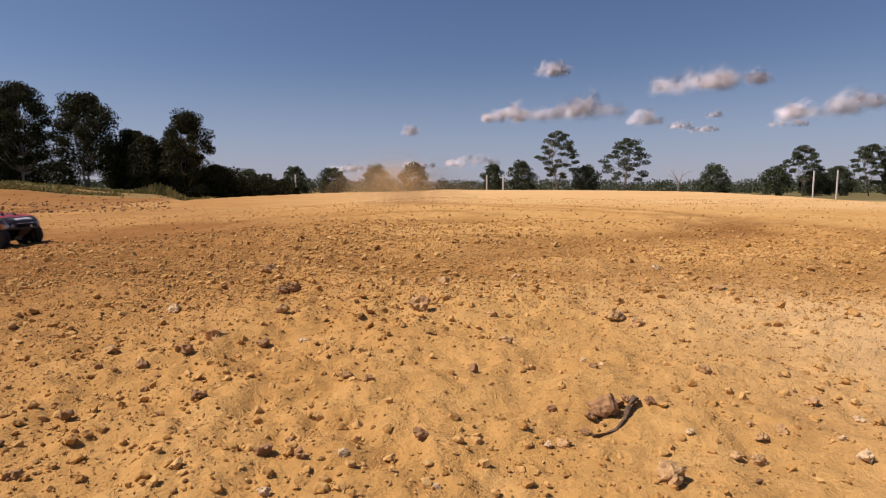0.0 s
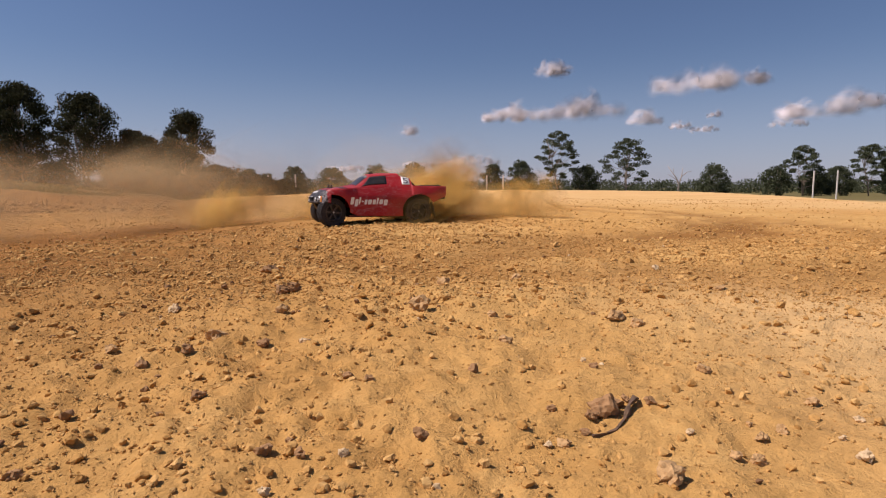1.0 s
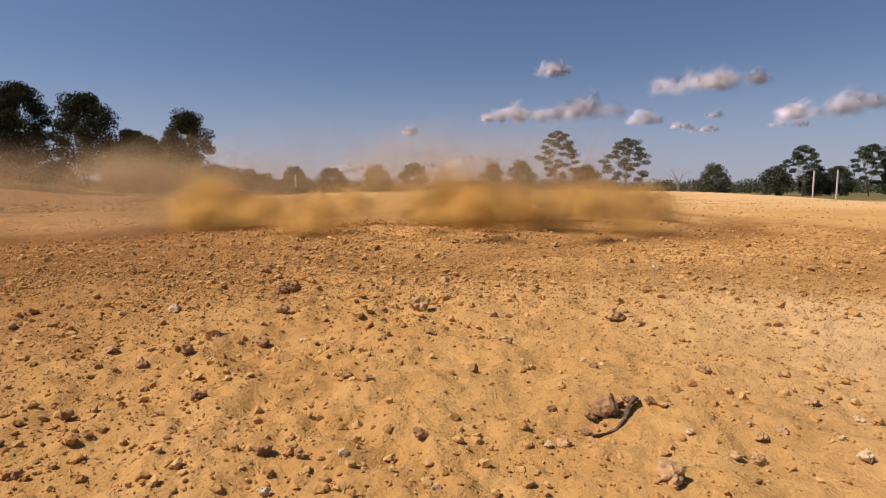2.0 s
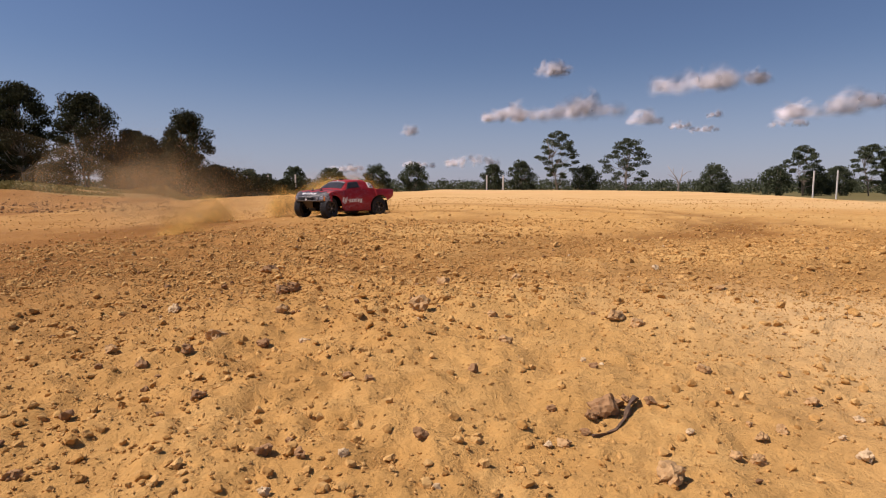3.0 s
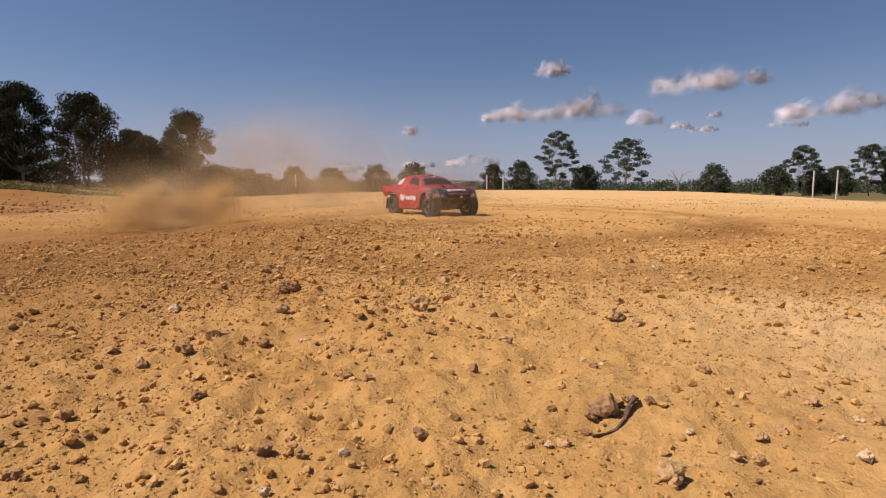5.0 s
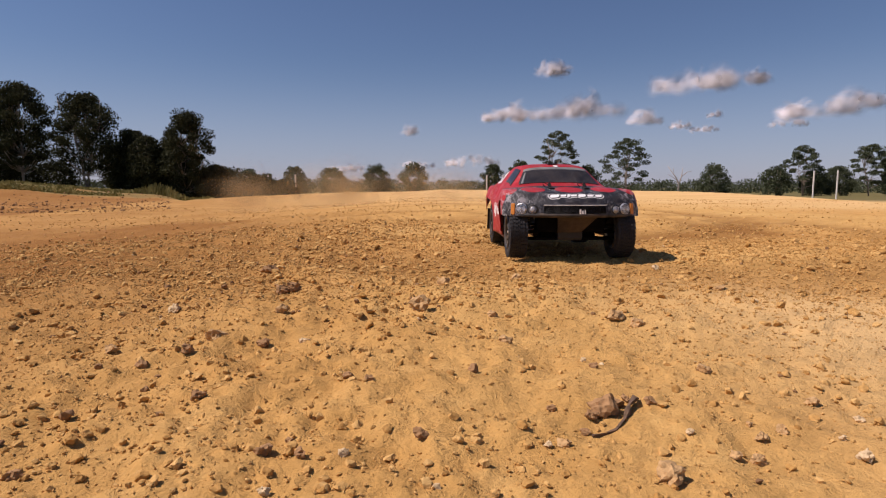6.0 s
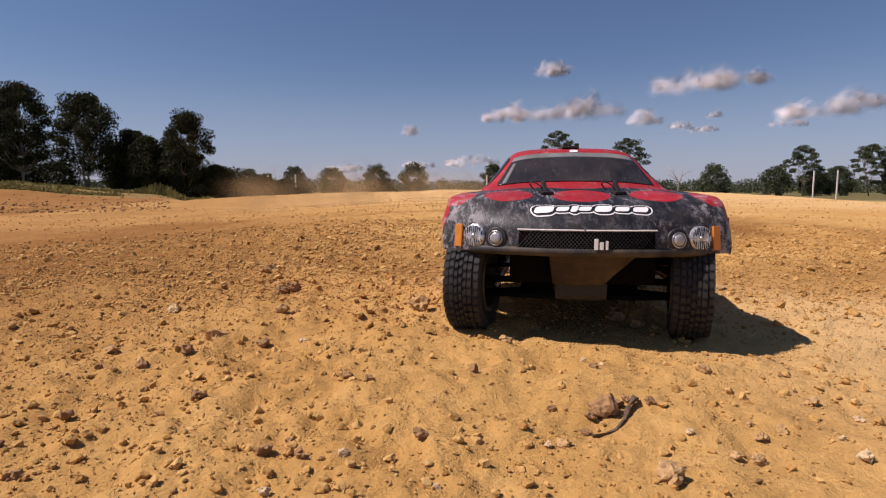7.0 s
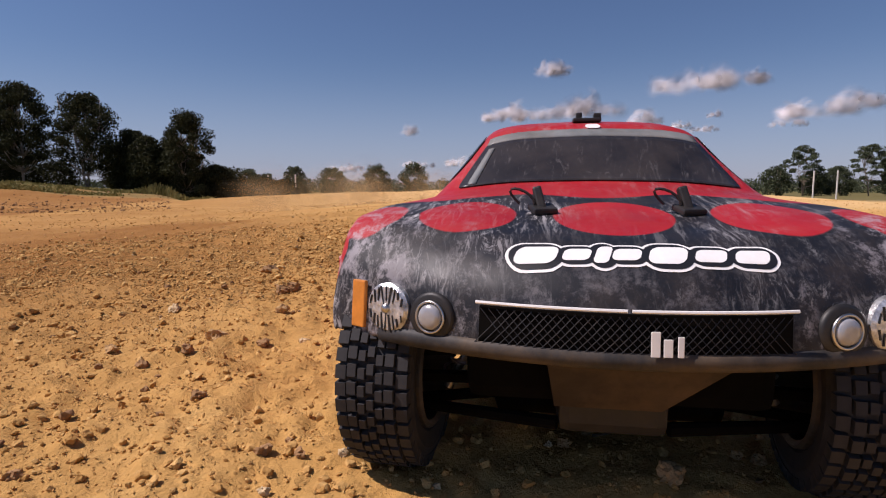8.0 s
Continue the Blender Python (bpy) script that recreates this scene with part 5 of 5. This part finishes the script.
    # what hangs over the far side of the pad at the start, and again at the end
    for x, y, z in ((-0.5, 9.0, 0.25), (-0.2, 9.6, 0.30), (-0.9, 9.3, 0.15)):
        rows = [(0.0, x, y, z, 0), (0.5, x + 0.15, y, z, 8), (1.2, x + 0.3, y, z - 0.15, 15), (2.2, x + 0.5, y, z - 1.5, 25)]
        add(thin[int(rng.integers(4))], rows, veil)
    for x, y, z in ((-2.8, 9.6, 0.10), (-2.0, 10.2, 0.18), (-1.2, 9.8, 0.16), (-0.3, 10.4, 0.2), (0.4, 10.0, 0.12)):
        rows = [(3.0, x - 0.6, y - 0.6, -1.4, 0), (4.2, x - 0.4, y - 0.3, -0.3, 10), (5.2, x - 0.1, y, z, 20), (8.0, x + 0.4, y + 0.2, z - 0.06, 40)]
        add(thin[int(rng.integers(4))], rows, veil)
    return plan


def plan_flying():
    """Clods flung up by the wheels on short arcs."""
    rng = np.random.default_rng(91)
    plan = []
    shapes, f = lump_shapes(rng, 2, 6, 0.3)
    for k in range(26):
        t0 = float(rng.choice([1.15, 1.25, 1.35, 1.45, 3.05, 3.15, 3.25, 3.3, 3.38, 3.45, 3.5, 3.6])) + rng.normal() * 0.03
        x, y, a = truck_at(t0)
        w = math.radians(a + 180 + rng.normal() * 30)
        out, lift = 0.8 + 2.4 * rng.random(), 2.2 + 1.6 * rng.random()
        size = 0.012 + 0.016 * rng.random()
        ob = mesh_ob("flying_clod", shapes[k % 6] * size * 0.5, f, M_DARKCLOD)
        tagged(ob, "small dark clod flung up by the wheels", "clod", "clods flung by the truck")
        bx, by = x + 0.3 * math.cos(w), y + 0.3 * math.sin(w)
        g = float(ground_smooth(bx, by))
        rows = []
        fall = 2 * lift / 9.81
        for tau in (-0.1, *np.linspace(0, fall, 8), fall + 0.1):
            q = min(max(tau, 0), fall)
            z = g - 0.05 + lift * q - 4.905 * q * q
            if tau < 0 or tau > fall:
                z = g - 0.05
            rows.append((t0 + tau, bx + out * q * math.cos(w), by + out * q * math.sin(w), z, 70 * k + 260 * q))
        plan.append((ob, rows))
    return plan


def key_drifting(plan):
    for ob, rows in plan:
        rows = [r for r in rows if 0.0 <= r[0] <= 8.0] or [rows[-1]]
        full = [(t, pose(x, y, z, 0, 0, a)) for t, x, y, z, a in rows]
        if full[0][0] > 0.0:
            full.insert(0, (0.0, full[0][1]))
        if full[-1][0] < 8.0:
            full.append((8.0, full[-1][1]))
        seen, out = set(), []
        for t, m in full:
            if frame(t) not in seen:
                seen.add(frame(t))
                out.append((t, m))
        walk(ob, out)


# ---- what moves ----
TRUCK_ROWS = [
    (0.0, -3.42, 4.15, 4), (0.1, -3.08, 4.25, -3), (0.2, -2.62, 4.22, -20), (0.3, -2.16, 4.06, -36), (0.4, -1.66, 3.86, -56),
    (0.5, -1.27, 3.74, -75), (0.6, -0.95, 3.85, -104), (0.7, -0.75, 3.95, -124), (0.8, -0.62, 4.0, -141), (1.0, -0.50, 3.93, -161), (1.2, -0.58, 3.835, -171),
    (1.5, -1.01, 4.14, -206), (1.7, -1.49, 4.60, -239), (1.9, -1.85, 5.15, -285), (2.1, -1.95, 5.65, -330), (2.3, -1.78, 6.0, -368), (2.5, -1.45, 6.0, -400),
    (2.8, -1.05, 5.60, -446), (3.0, -0.95, 5.35, -490), (3.2, -0.95, 4.98, -539), (3.4, -1.27, 5.06, -587), (3.5, -1.42, 5.22, -607),
    (3.7, -1.78, 5.60, -650), (3.9, -1.85, 5.95, -700), (4.1, -1.62, 5.95, -745), (4.3, -1.29, 5.66, -768), (4.5, -0.99, 5.70, -760), (4.7, -0.57, 5.55, -764),
    (5.0, -0.10, 4.90, -776), (5.4, 0.30, 3.75, -798), (5.8, 0.468, 2.69, -808), (6.2, 0.401, 2.089, -809.4), (6.5, 0.39, 1.87, -809), (6.6, 0.385, 1.80, -810), (6.8, 0.335, 1.54, -815),
    (7.0, 0.281, 1.283, -818.4), (7.2, 0.219, 1.038, -820.4), (7.3, 0.206, 0.965, -820.2), (7.4, 0.199, 0.897, -819.8), (7.5, 0.194, 0.842, -819.4), (7.6, 0.191, 0.803, -819), (7.7, 0.191, 0.785, -819), (8.0, 0.191, 0.781, -819)]
STEER_ROWS = [(0.0, -4), (0.3, -6), (0.5, 12), (0.7, 22), (1.0, 20), (1.7, -18), (2.8, 16), (3.4, 8), (4.3, 10), (5.0, 2), (6.2, 0), (6.6, -4), (7.0, -10), (7.2, -10), (8.0, -5)]


def nose_dip(y):
    """Degrees by which the braking truck dips its nose on its springs."""
    return 2.3 * float(sstep(0.97, 0.80, np.array(y)))


def truck_pose(x, y, a):
    z = float(ground_smooth(x, y)) - 0.003 - 0.010 * float(sstep(2.2, 3.2, np.array(y)))
    return Matrix.Translation((x, y, z)) @ pose(0, 0, 0, 0, 0, a) @ pose(0, 0, 0, 0, nose_dip(y), 0)


def motions():
    walk(truck, [(t, truck_pose(x, y, a)) for t, x, y, a in TRUCK_ROWS])
    # wheels: rolled along the path, with wheelspin of the driven pair while sliding
    tt = np.array([r[0] for r in TRUCK_ROWS])
    xy = np.array([r[1:3] for r in TRUCK_ROWS])
    far = np.concatenate([[0], np.cumsum(np.hypot(*np.diff(xy, axis=0).T))])
    count = 8 * FPS
    spin_at = []
    for k in range(count + 1):
        spin_at.append(float(np.interp(k / FPS, tt, far)))
    for w, sx, s in wheels:
        rows, roll = [], 0.0
        for k in range(count + 1):
            t = k / FPS
            if k:
                turn = math.degrees((spin_at[k] - spin_at[k - 1]) / TYRE_R)
                if sx < 0 and t < 4.8:
                    turn += 28
                roll += min(turn, 80)
            steer = float(np.interp(t, [q[0] for q in STEER_ROWS], [q[1] for q in STEER_ROWS])) if sx > 0 else 0.0
            side = pose(0, 0, 0, 0, 0, 0 if s > 0 else 180)
            level = pose(0, 0, 0, 0, -nose_dip(float(np.interp(t, tt, xy[:, 1]))), 0)
            rows.append((t, level @ pose(sx * HUB_X, s * HUB_Y, HUB_Z, 0, 0, steer) @ pose(0, 0, 0, 0, roll, 0) @ side))
        walk(w, rows)
    key_drifting(dust)
    key_drifting(flung)


build_ground()
build_trees()
build_dead_tree()
build_far_woods()
build_posts()
build_bank_grass()
build_clouds()
truck, wheels = build_truck()
build_stones()
build_clods()
dust = plan_dust()
flung = plan_flying()
motions()
